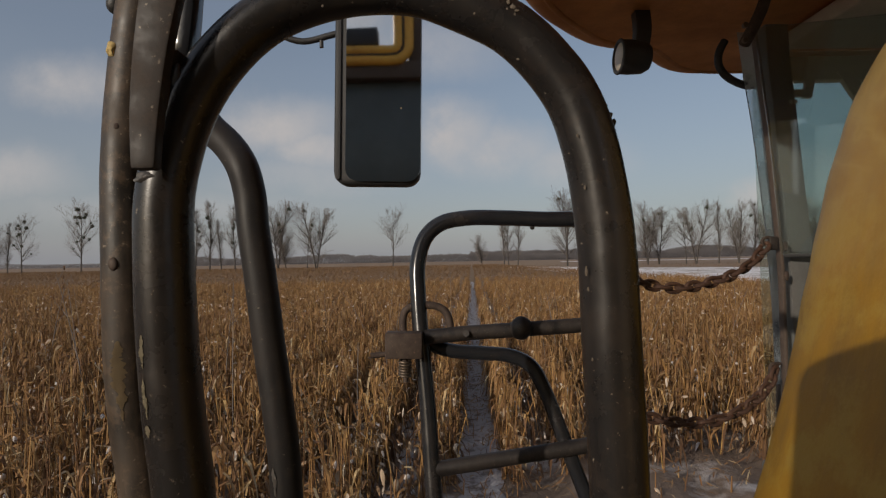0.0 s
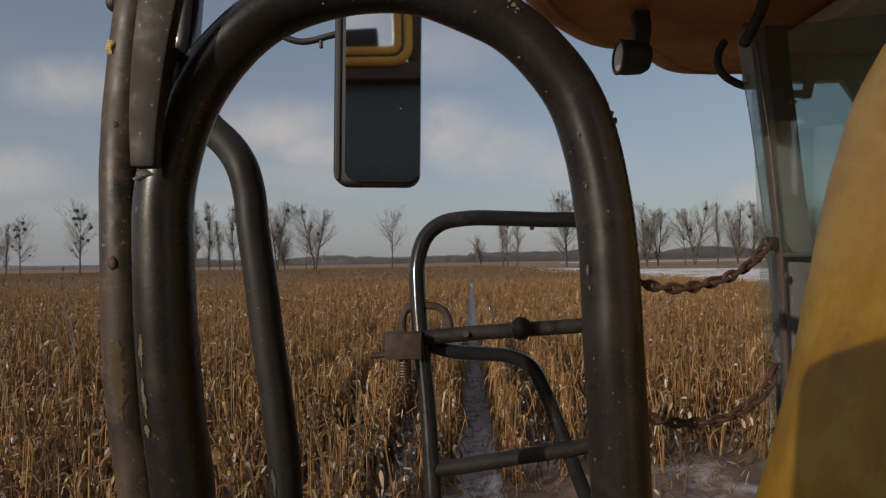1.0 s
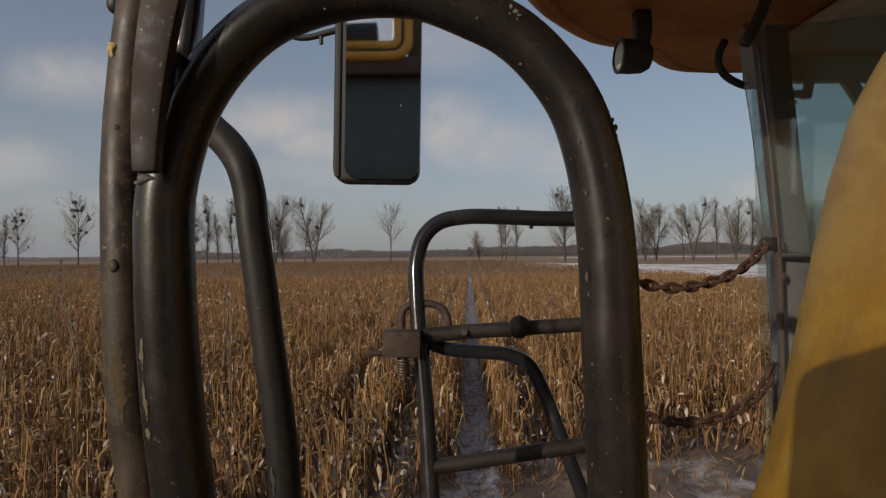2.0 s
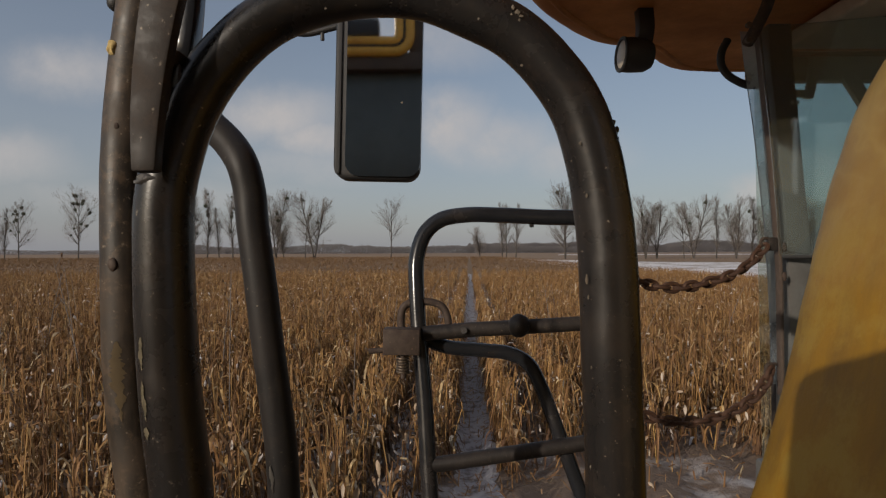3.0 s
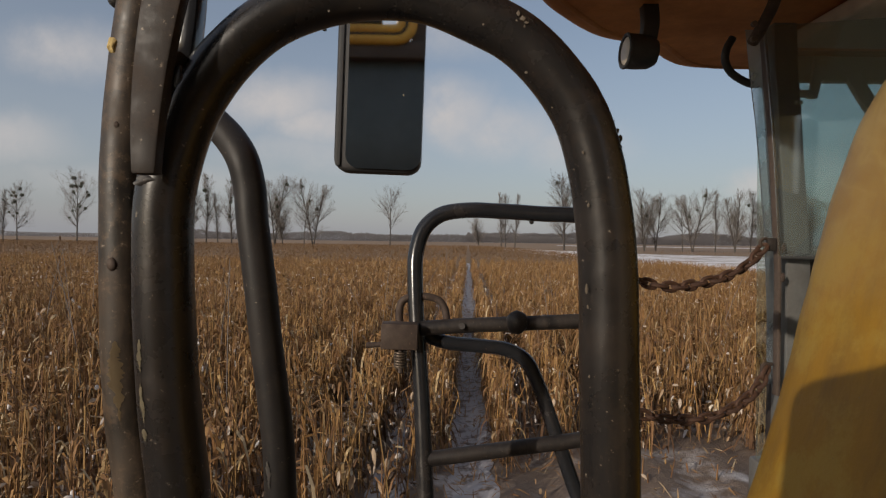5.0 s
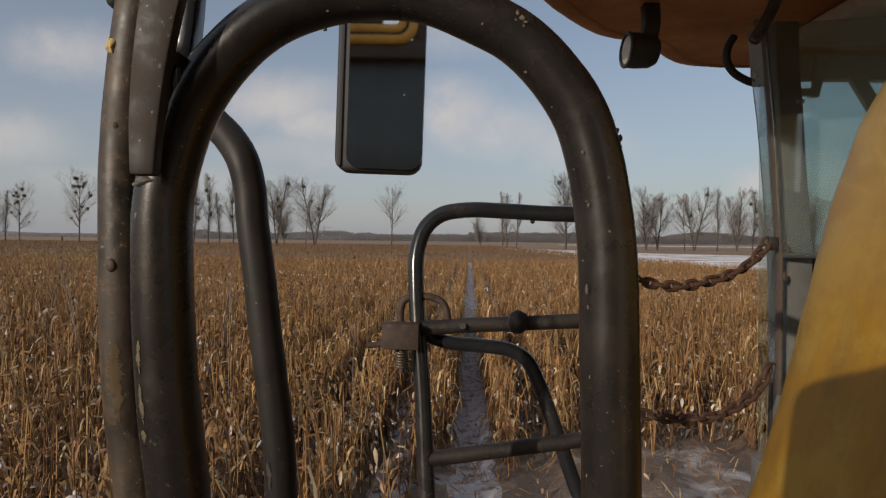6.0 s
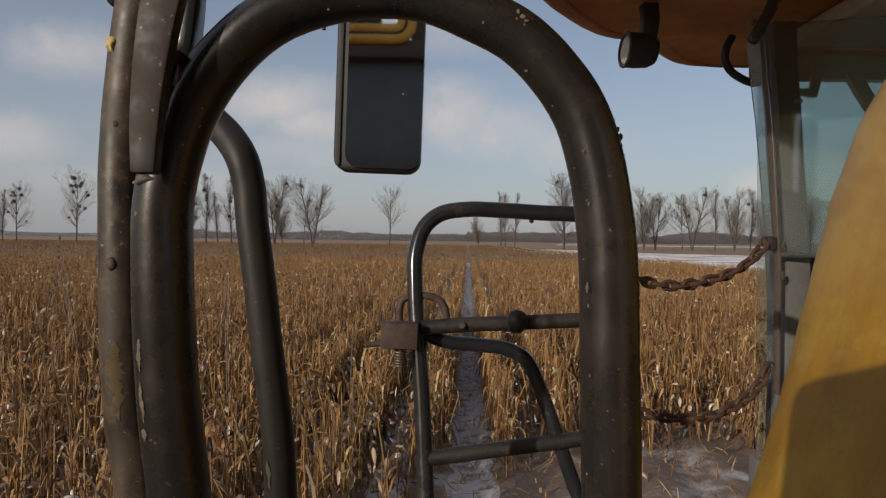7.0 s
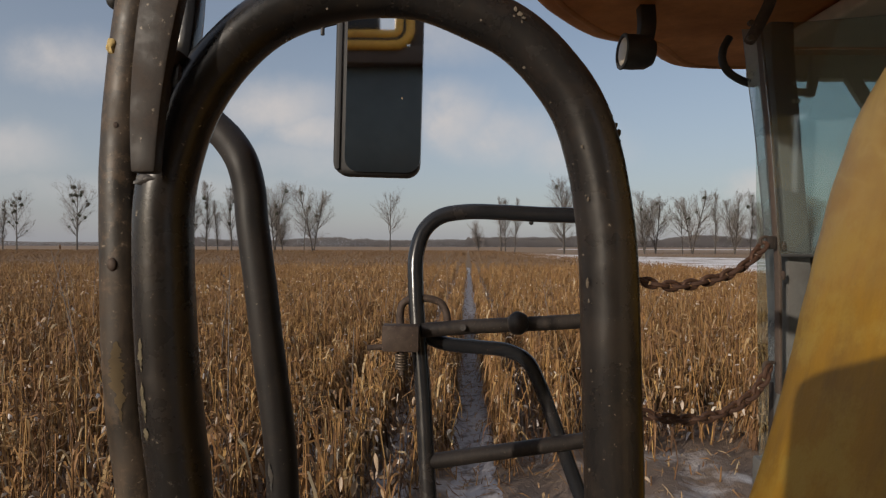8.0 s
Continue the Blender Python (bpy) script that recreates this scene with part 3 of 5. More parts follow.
stuff("far_leaves", leaves("far_leaves", x, y, rng.uniform(0.45, CROP * 0.92, len(x)), 0.3, 0.085, FAR_CROP, 2, 0.35, 0.8), "far crop that blends into a brown field", "crop")
# bent blades that catch the light on top of the crop
x, y = in_rows(9500, 7, 34, spread=0.3)
stuff("top_leaves", leaves("top_leaves", x, y, rng.uniform(0.62, 1.05, len(x)) * CROP, 0.24, 0.042, LEAF, 3, 0.7), "bent dry leaves on top of the crop", "crop leaves")
# dark brown dead leaves low between the stalks
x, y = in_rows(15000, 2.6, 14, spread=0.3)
stuff("dead_undergrowth", leaves("dead_undergrowth", x, y, rng.uniform(0.04, 0.42, len(x)), 0.24, 0.04, DARK_DEAD, 3), "dark brown dead leaves low between the stalks", "dead leaves")
# tall stems that stand above the rest
x, y = in_rows(90, 6, 40)
data, h = stalks("tall_stems", x, y, 1.15, 1.7, 0.0075, 0.25, STALK, 4, 4)
stuff("tall_stems", data, "few tall thin weed stems above the crop", "weed stems")


x, y = in_rows(60, 5.5, 16)
data, h = stalks("tall_weeds", x, y, 1.25, 2.15, 0.005, 0.3, TWIG, 4, 5)
stuff("tall_weeds", data, "dark thin weed stems rising above the crop", "weed stems")


# dead grass and weeds along the rim of the meadow
n_grass = 9000
y = rng.uniform(36, 165, n_grass)
x = 20.0 - 0.03 * y + np.abs(rng.normal(0, 1, n_grass)) * (0.8 + 0.03 * y) + np.where(rng.random(n_grass) < 0.6, rng.uniform(0, 0.75, n_grass) * y * (y > 95), 0)
stuff("meadow_grass", leaves("meadow_grass", x, y, np.full(n_grass, 0.05), 0.7, 0.07, FAR_CROP, 2, 0.35, 0.8), "dead brown grass along the snowy meadow", "grass")


def blobs(name, x, y, z, size, mat, tall=1.0):
    """Small uneven lumps, squashed and turned at random."""
    n = len(x)
    bm = bmesh.new()
    bmesh.ops.create_icosphere(bm, subdivisions=1, radius=1)
    unit = np.array([v.co[:] for v in bm.verts])
    tri = np.array([[v.index for v in f.verts] for f in bm.faces])
    bm.free()
    r = size * rng.uniform(0.4, 1.3, (n, 1, 1)) * rng.uniform(0.55, 1.25, (n, 1, 3)) * np.array([1, 1, tall]) * (1 + rng.uniform(-0.25, 0.25, (n, len(unit), 1)))
    verts = np.stack([x, y, z], 1)[:, None, :] + unit[None] * r
    return grid_mesh(name, verts.reshape(-1, 3), (tri[None] + (np.arange(n) * len(unit))[:, None, None]).reshape(-1, 3), mat, True)


def husks(name, x, y, z, length, mat):
    """Cupped pointed husks that hang or lie at any angle, each a small curled boat."""
    n = len(x)
    ln = length * rng.uniform(0.5, 1.35, n)
    wd = ln * rng.uniform(0.28, 0.55, n)
    az, dip, spin = rng.uniform(0, np.pi * 2, n), rng.normal(-0.7, 0.6, n).clip(-1.5, 1.2), rng.uniform(-1, 1, n)
    way = np.stack([np.cos(az) * np.cos(dip), np.sin(az) * np.cos(dip), np.sin(dip)], 1)
    flat = np.stack([-np.sin(az), np.cos(az), np.zeros(n)], 1)
    up = np.cross(way, flat)
    flat, up = flat * np.cos(spin)[:, None] + up * np.sin(spin)[:, None], up * np.cos(spin)[:, None] - flat * np.sin(spin)[:, None]
    at = np.stack([x, y, z], 1)
    verts = np.zeros((n, 5, 3, 3))
    for j, (t, w) in enumerate(((0, 0.25), (0.22, 0.9), (0.5, 1.0), (0.78, 0.6), (1.0, 0.06))):
        bend = rng.uniform(0.1, 0.35, n) * ln * t * t
        for k, sgn in enumerate((-0.5, 0, 0.5)):
            cup = (0.0 if sgn else 0.32) * wd * w
            verts[:, j, k] = at + way * (ln * t)[:, None] + flat * (sgn * wd * w)[:, None] + up * cup[:, None] - np.array([0, 0, 1.0]) * bend[:, None]
    verts[..., 2] = np.maximum(verts[..., 2], 0.02)
    base = np.arange(n) * 15
    faces = [np.stack([base + 3 * j + k, base + 3 * j + k + 1, base + 3 * j + k + 4, base + 3 * j + k + 3], 1) for j in range(4) for k in range(2)]
    return grid_mesh(name, verts.reshape(-1, 3), np.concatenate(faces), mat, True)


x, y = in_rows(6400, 2.8, 11, spread=0.36)
stuff("pale_husks", husks("pale_husks", x, y, 0.05 + 0.68 * rng.random(len(x)) ** 1.1, 0.082, HUSK), "pale dry husks hanging low between the stalks", "husks")
x, y = in_rows(1900, 10, 26, spread=0.3)
stuff("far_husks", husks("far_husks", x, y, rng.uniform(0.35, 0.95, len(x)), 0.11, HUSK), "pale dry husks and leaf scraps on the crop", "husks")
x, y = rng.uniform(-1.2, 8, 170), rng.uniform(3.2, 7.4, 170)
stuff("fallen_husks", husks("fallen_husks", x, y, 0.03 + 0.08 * rng.random(170), 0.06, HUSK), "pale husks fallen on the cut ground", "husks")
# snapped stems that lie across the others
n_snap = 520
x, y = in_rows(n_snap, 3, 30, spread=0.3)
data = stalks("snapped_stems", x, y, 0.45, 0.9, 0.0062, 0.9, LEAF, 3, 2)[0]
stuff("snapped_stems", data, "snapped stems leaning across the crop", "crop stalks")
x, y = in_rows(900, 3, 17, spread=0.24)
stuff("snow_clumps", blobs("snow_clumps", x, y, rng.uniform(0.06, 0.75, len(x)) * CROP, 0.02, SNOW_BIT, 1.7), "small white clumps of snow caught on the leaves", "snow clumps")
x, y = in_rows(400, 3, 18, spread=0.25)
stuff("snowy_leaves", leaves("snowy_leaves", x, y, rng.uniform(0.08, 0.7, len(x)) * CROP, 0.15, 0.055, SNOW_BIT, 3), "bent leaves covered with white frost and snow", "snowy leaves")
x, y = in_rows(1500, 16, 60, spread=0.22)
stuff("far_snow_clumps", blobs("far_snow_clumps", x, y, rng.uniform(0.5, 1.0, len(x)) * CROP, 0.018, SNOW_BIT), "white snow flecks on the farther crop", "snow clumps")
# uncut crop beside and stubble behind the machine
u_side = -(np.floor(rng.uniform(2, 19, 5000)) * ROW_GAP + ROW_GAP / 2) + rng.normal(0, 0.1, 5000)
v_side = rng.uniform(-11, 2.9, 5000)
x, y = u_side * ACROSS[0] + v_side * ALONG[0], u_side * ACROSS[1] + v_side * ALONG[1]
data, h = stalks("side_stalks", x, y, CROP * 0.62, CROP * 1.1, 0.009, 0.12, STALK, 3, 2)
stuff("side_stalks", data, "uncut dry stalks standing beside the machine", "crop stalks")
pick = rng.integers(0, len(x), 9000)
stuff("side_leaves", leaves("side_leaves", x[pick], y[pick], h[pick] * rng.uniform(0.3, 1.0, len(pick)), 0.34, 0.05, LEAF, 2), "dry leaves of the crop beside the machine", "crop leaves")
u_cut = np.floor(rng.uniform(-2, 12, 3000)) * ROW_GAP + ROW_GAP / 2 + rng.normal(0, 0.06, 3000)
v_cut = rng.uniform(-14, 4.5, 3000)
x, y = u_cut * ACROSS[0] + v_cut * ALONG[0], u_cut * ACROSS[1] + v_cut * ALONG[1]
stuff("rear_stubble", stalks("rear_stubble", x, y, 0.08, 0.24, 0.009, 0.3, STALK, 3, 1)[0], "short stubble in rows behind the machine", "stubble")
# broken straw on the cut ground beside the machine
n_chaff = 2400
cx, cy = rng.uniform(-1.6, 8, n_chaff), rng.uniform(2.6, 9.0, n_chaff)
stuff("chaff", leaves("chaff", cx, cy, np.full(n_chaff, 0.05) + ground_height(cx, cy), 0.2, 0.018, LEAF, 2, 0.25), "broken straw and leaves lying on the cut ground", "chaff")
v_in, u_in = rng.uniform(3.6, 18, 700), rng.normal(0.05, 0.13, 700)
cx, cy = u_in * ACROSS[0] + v_in * ALONG[0], u_in * ACROSS[1] + v_in * ALONG[1]
stuff("furrow_straw", leaves("furrow_straw", cx, cy, np.full(700, 0.05) + ground_height(cx, cy), 0.17, 0.014, LEAF, 2, 0.2), "bits of straw fallen on the furrow snow", "straw")
cx, cy = rng.uniform(-1.0, 8, 220), rng.uniform(4, 7.6, 220)
stuff("cut_stubble", stalks("cut_stubble", cx, cy, 0.08, 0.22, 0.008, 0.3, STALK, 4, 1)[0], "short cut stubble beside the machine", "stubble")


# ---- single plants at the edge of the cut ----
def plant_material(name, stops, rough=0.7):
    """Straw colours that change from plant to plant, with fine fibres along the piece."""
    m, n, l, s = material(name)
    info, g = n.new("ShaderNodeObjectInfo"), n.new("ShaderNodeNewGeometry")
    both = n.new("ShaderNodeMath")
    both.operation = "ADD"
    l.new(info.outputs["Random"], both.inputs[0])
    l.new(g.outputs["Random Per Island"], both.inputs[1])
    wrap = n.new("ShaderNodeMath")
    wrap.operation = "FRACT"
    l.new(both.outputs[0], wrap.inputs[0])
    r = ramp(n, stops)
    l.new(wrap.outputs[0], r.inputs[0])
    fibre = noise_of(n, l, 90, 4, 0.6, stretch=(1, 1, 0.08))
    dark = ramp(n, [(0.42, (0.5, 0.5, 0.5)), (0.6, (0, 0, 0))])
    l.new(fibre.outputs["Fac"], dark.inputs[0])
    l.new(mix(n, l, dark.outputs[0], r.outputs[0], (0.12, 0.06, 0.025)), s.inputs["Base Color"])
    s.inputs["Roughness"].default_value = rough
    return m


STEM = plant_material("dry_maize_stem", [(0.0, (0.174, 0.0788, 0.0252)), (0.4, (0.347, 0.178, 0.0521)), (0.8, (0.481, 0.28, 0.0882)), (1.0, (0.573, 0.375, 0.134))])
BLADE = plant_material("dry_maize_blade", [(0.0, (0.133, 0.061, 0.0218)), (0.45, (0.327, 0.173, 0.0546)), (0.8, (0.491, 0.295, 0.105)), (1.0, (0.675, 0.512, 0.277))])
SHUCK = plant_material("pale_maize_shuck", [(0.0, (0.34, 0.22, 0.11)), (0.5, (0.52, 0.4, 0.25)), (1.0, (0.76, 0.68, 0.56))])


def blade(r, length, width):
    """A dry leaf: a folded strap that rises, breaks over and curls."""
    bm = bmesh.new()
    steps, p, dip, turn = 6, Vector((0, 0, 0)), r.uniform(0.0, 1.0), r.uniform(-0.5, 0.5)
    rows = []
    for j in range(steps + 1):
        t = j / steps
        wide = width * (0.45 + 1.2 * t - 1.62 * t * t) * 0.5 + 0.001
        roll = turn * t * 2.4
        side = Vector((math.sin(roll) * 0.25, math.cos(roll), math.sin(roll)))
        rows.append([bm.verts.new(p - side * wide), bm.verts.new(p - Vector((0, 0, 0.35 * wide))), bm.verts.new(p + side * wide)])
        p = p + Vector((math.cos(dip), 0.12 * math.sin(turn * 5 * t), math.sin(dip))) * length / steps
        dip = max(-1.45, dip - r.uniform(0.3, 0.95))
    for a, b in zip(rows, rows[1:]):
        for k in range(2):
            bm.faces.new((a[k], a[k + 1], b[k + 1], b[k]))
    return bm


def maize_plant(seed):
    """Jointed stem with strap leaves at its nodes and, on some, an open shuck."""
    r = random.Random(seed)
    top = thing("maize_plant", "dry straw-brown maize plant standing at the cut edge", "maize plant", group="maize plants at the cut edge")
    tall = r.uniform(0.68, 1.08)
    lean = Vector((r.uniform(-0.16, 0.16), r.uniform(-0.16, 0.16), 0)) * (2.2 if r.random() < 0.2 else 1)
    knots = [Vector((0, 0, -0.03)) + (Vector((0, 0, tall)) + lean * tall * (k / 5)) * (k / 5) + Vector((r.uniform(-1, 1), r.uniform(-1, 1), 0)) * 0.006 for k in range(6)]
    part("stem", tube(knots, lambda t: 0.0085 * (1 - 0.5 * t) * (1 + 0.22 * max(0, math.cos(t * 10 * math.pi)) ** 6), 6, 4), STEM, top)
    for k in range(r.randint(4, 6)):
        at = knots[1 + k % 4].lerp(knots[2 + k % 4], r.random())
        bm = blade(r, r.uniform(0.14, 0.34), r.uniform(0.02, 0.045))
        bm.transform(Matrix.Translation(at) @ pose(0, 0, 0, 0, 0, r.uniform(0, 360)))
        part("leaf", bm, BLADE, top)
    if r.random() < 0.55:
        at = knots[3].lerp(knots[2], r.random())
        bm = bmesh.new()
        for k in range(4):
            piece = blade(r, r.uniform(0.1, 0.16), 0.05)
            piece.transform(Matrix.Translation(at) @ pose(0, 0, 0, 0, r.uniform(10, 60), k * 90 + r.uniform(-30, 30)))
            data = bpy.data.meshes.new("piece")
            piece.to_mesh(data)
            piece.free()
            bm.from_mesh(data)
            bpy.data.meshes.remove(data)
        part("shuck", bm, SHUCK, top, "pale open shuck")
    return top


PLANT_KINDS = [maize_plant(200 + k) for k in range(12)]
turns = random.Random(8)
for k, (px, py) in enumerate(PLANTS):
    m = pose(px, py, float(ground_height(np.array(px), np.array(py))), turns.uniform(-5, 5), turns.uniform(-5, 5), turns.uniform(0, 360))
    if k < len(PLANT_KINDS):
        PLANT_KINDS[k].matrix_basis = m
    else:
        copy_thing(PLANT_KINDS[k % len(PLANT_KINDS)], m)


def weed(at, tall, lean, seed):
    """A dead weed: a bent stem with short side shoots and dry seed heads."""
    r = random.Random(seed)
    top = thing("dead_weed", "tall dark dead weed leaning above the crop", "weed", (*at, 0), "tall weeds in the crop")
    line = [Vector((lean * tall * (t ** 1.7), 0.03 * math.sin(5 * t), tall * t - 0.02)) for t in (0, 0.25, 0.5, 0.75, 1.0)]
    part("stem", tube(line, lambda t: 0.009 * (1 - 0.7 * t), 6, 4), TWIG, top)
    for k in range(5):
        p = line[2].lerp(line[4], (k + 0.5) / 5)
        q = p + Vector((r.uniform(-0.12, 0.12), r.uniform(-0.12, 0.12), r.uniform(0.06, 0.2)))
        part("shoot", tube([p, p.lerp(q, 0.6) + Vector((0, 0, -0.015)), q], lambda t: 0.004 * (1 - 0.4 * t), 5, 3), TWIG, top)
        part("seed_head", lump(0.014, q, (0.7, 0.7, 1.8), 0.8, 2), DARK_DEAD, top)
    return top


weed((-4.3, 6.9), 2.15, -0.16, 3)
weed((-2.95, 7.6), 1.85, 0.1, 4)
weed((-6.6, 9.5), 2.0, 0.2, 5)
weed((1.9, 9.8), 1.6, -0.12, 6)


# ---- bare trees ----
def bare_tree(seed, height, spread, stems=1, balls=0, twiggy=1.0, clear=0.2):
    """Trunk, limbs and twigs as slim tapered prisms; returns the two meshes and the places of the mistletoe."""
    r = random.Random(seed)
    wood, twigs, tips = ([], []), ([], []), []

    def limb(out, a, b, ra, rb, sides):
        verts, faces = out
        way = (b - a).normalized()
        p = way.orthogonal().normalized()
        q = way.cross(p)
        k0 = len(verts)
        for c, rad in ((a, ra), (b, rb)):
            for i in range(sides):
                w = math.tau * i / sides
                verts.append(c + (p * math.cos(w) + q * math.sin(w)) * rad)
        for i in range(sides):
            faces.append((k0 + i, k0 + (i + 1) % sides, k0 + sides + (i + 1) % sides, k0 + sides + i))

    def grow(a, way, length, rad, depth):
        """A limb that bends upwards as it goes, with side shoots all along it."""
        bits = (11, 5, 3, 2)[depth]
        p, d = a.copy(), way.copy()
        for i in range(bits):
            d = (d + Vector((r.uniform(-1, 1), r.uniform(-1, 1), r.uniform(-0.4, 0.4) + (0.0, 0.4, 0.2, 0.1)[depth])) * (0.035, 0.1, 0.2, 0.3)[depth]).normalized()
            q = p + d * length / bits
            r0, r1 = rad * (1 - 0.8 * i / bits), rad * (1 - 0.8 * (i + 1) / bits)
            limb(wood if depth < 2 else twigs, p, q, r0, r1, (6, 4, 3, 3)[depth])
            p = q
            f = (i + 1) / bits
            if depth < 3 and (depth > 0 or f > clear):
                kids = (3, 2 + r.randint(0, 1), 2)[depth]
                for _ in range(kids if r.random() < twiggy else kids - 1):
                    side = d.orthogonal().normalized()
                    side.rotate(Matrix.Rotation(r.uniform(0, math.tau), 3, d))
                    if depth == 0:
                        tilt = spread * (1.2 - 0.55 * f) * r.uniform(0.7, 1.2)
                        up = (f - clear) / (1 - clear)
                        reach = length * spread * (0.2 + 0.4 * math.sin(math.pi * min(1, 0.22 + 0.78 * up)) ** 0.8) * r.uniform(0.6, 1.15)
                    else:
                        tilt = r.uniform(0.35, 0.8)
                        reach = length * r.uniform(0.32, 0.55) * (1.1 - 0.45 * f)
                    nd = (d * math.cos(tilt) + side * math.sin(tilt)).normalized()
                    grow(p, nd, reach, max(0.019, min(r1 * 0.6, rad * 0.4)), depth + 1)
            if depth == 1 and i == 2:
                tips.append(p.copy())

    for k in range(stems):
        a = Vector((r.uniform(-0.3, 0.3), r.uniform(-0.3, 0.3), -0.2)) if k else Vector((0, 0, -0.2))
        lean = 0.05 if stems == 1 else 0.17
        grow(a, Vector((r.uniform(-lean, lean), r.uniform(-lean, lean), 1)).normalized(), height * (r.uniform(0.9, 0.95) if k == 0 else r.uniform(0.65, 0.9)), height * 0.0125, 0)
    meshes = []
    for name, (verts, faces), mat in (("trunk", wood, BARK), ("crown", twigs, TWIG)):
        meshes.append(grid_mesh(name, [v[:] for v in verts], faces, mat, True))
    r.shuffle(tips)
    return meshes, tips[:balls]


def mistletoe_ball(seed, size):
    """A round tangle of short sprigs."""
    r = np.random.default_rng(seed)
    n = 260
    d = r.normal(size=(n, 3))
    d /= np.linalg.norm(d, axis=1)[:, None]
    c = d * size * r.uniform(0.35, 1, (n, 1))
    e = r.normal(size=(n, 2, 3)) * size * 0.22
    verts = np.stack([c, c + e[:, 0], c + e[:, 1]], 1).reshape(-1, 3)
    return grid_mesh("mistletoe", verts, np.arange(n * 3).reshape(-1, 3), MISTLETOE)


BALLS = [mistletoe_ball(k, s) for k, s in enumerate((0.46, 0.36, 0.27))]


def tree(seed, height, spread, stems, balls, twiggy, clear, label):
    top = thing("tree", label, "tree", group="row of bare trees")
    meshes, places = bare_tree(seed, height, spread, stems, balls, twiggy, clear)
    for name, data in zip(("trunk", "crown"), meshes):
        new(name, data).parent = top
    for k, q in enumerate(places):
        b = new("mistletoe", BALLS[k % 3])
        b.parent, b.location = top, q
    return top


KINDS = [
    tree(11, 15, 0.78, 1, 16, 0.85, 0.2, "bare tree with many dark mistletoe balls"),
    tree(23, 15, 0.52, 1, 6, 0.95, 0.16, "bare slender leafless tree with upright limbs"),
    tree(37, 15, 0.66, 2, 4, 0.9, 0.16, "bare leafless tree with a few mistletoe balls"),
    tree(41, 15, 0.86, 1, 0, 0.8, 0.32, "bare leafless tree with an open fan-shaped crown"),
    tree(59, 15, 0.66, 3, 2, 0.85, 0.14, "bare broad leafless tree with several stems"),
    tree(67, 15, 0.44, 1, 0, 0.9, 0.16, "thin bare young tree"),
]
# distance across, ahead, height, kind, turn
TREES_LEFT = [
    (-111.7, 152, 14.1, 0, 40),
    (-94.7, 150, 16.9, 0, 160),
    (-86.6, 152, 11.6, 3, 70),
    (-64.9, 150, 15.9, 1, 0),
    (-62.0, 152, 17.8, 1, 30),
    (-61.2, 158, 14.2, 5, 100),
    (-54.6, 150, 16.7, 1, 200),
    (-43.7, 151, 18.3, 2, 120),
    (-42.6, 155, 12.7, 4, 20),
    (-33.9, 152, 17.5, 2, 250),
    (-35.8, 150, 11.4, 3, 20),
    (-13.7, 152, 14.9, 3, 90),
    (-115.4, 152, 13.7, 5, 10),
    (-117.9, 152, 12.8, 1, 60),
    (-120.2, 152, 14.1, 5, 120),
    (-122.8, 152, 13.4, 1, 10),
    (-126.4, 152, 14.3, 2, 10),
    (-130.0, 152, 13.4, 4, 0),
]
TREES_RIGHT = [
    (10.7, 165, 9.0, 4, 10),
    (15.6, 152, 14.6, 5, 140),
    (17.2, 156, 14.0, 1, 60),
    (19.4, 154, 14.5, 5, 210),
    (31.8, 150, 19.1, 2, 300),
    (52.7, 150, 15.6, 4, 80),
    (57.1, 154, 14.8, 2, 330),
    (64.3, 154, 13.3, 3, 200),
    (65.2, 150, 16.1, 2, 30),
    (72.0, 152, 15.8, 5, 150),
    (76.2, 150, 15.7, 4, 260),
    (82.4, 154, 15.7, 1, 310),
    (87.3, 156, 13.7, 4, 50),
    (92.4, 152, 15.5, 2, 120),
    (97.6, 152, 16.1, 4, 20),
    (105.0, 152, 14.9, 2, 20),
    (45.1, 153, 16.8, 2, 210),
]
seen = set()
for px, py, ht, kind, turn in TREES_LEFT + TREES_RIGHT:
    m = pose(px, py, 0, 0, 0, turn) @ Matrix.Diagonal((ht / 15, ht / 15, ht / 15, 1))
    if kind in seen:
        copy_thing(KINDS[kind], m).scale = (ht / 15,) * 3
    else:
        KINDS[kind].matrix_basis = m
        seen.add(kind)


def far_woods(name, x0, x1, y0, tall, seed, label):
    """A far belt of woods: many thin upright crowns behind one another."""
    r = np.random.default_rng(seed)
    n = int(abs(x1 - x0) * 75)
    x = r.uniform(min(x0, x1), max(x0, x1), n)
    swell = np.array([0.78 + 0.42 * noise.noise(Vector((q * 0.011, seed, 0))) + 0.2 * noise.noise(Vector((q * 0.06, seed, 4))) + 0.1 * noise.noise(Vector((q * 0.3, seed, 8))) for q in x])
    z = tall * swell * r.uniform(0, 1, n) ** 0.8
    c = np.stack([x, y0 + r.uniform(-14, 14, n), z], 1)
    size = tall * 0.055
    verts = np.stack([c + r.normal(size=(n, 3)) * size * np.array([1, 0.03, 1]) for _ in range(3)], 1)
    verts[:, :, 2] = np.maximum(verts[:, :, 2], -0.2)
    faces = np.arange(n * 3).reshape(-1, 3)
    return tagged(new(name, grid_mesh(name, verts.reshape(-1, 3), faces, WOODS)), label, "far woods", kind="stuff")


far_woods("far_woods", -330, 330, 700, 11, 3, "hazy grey belt of far leafless woods")
far_woods("far_woods", 40, 520, 900, 18, 8, "higher hazy belt of woods on the skyline")
far_woods("far_hedge", -900, -330, 900, 7, 6, "low hazy hedge on the skyline")


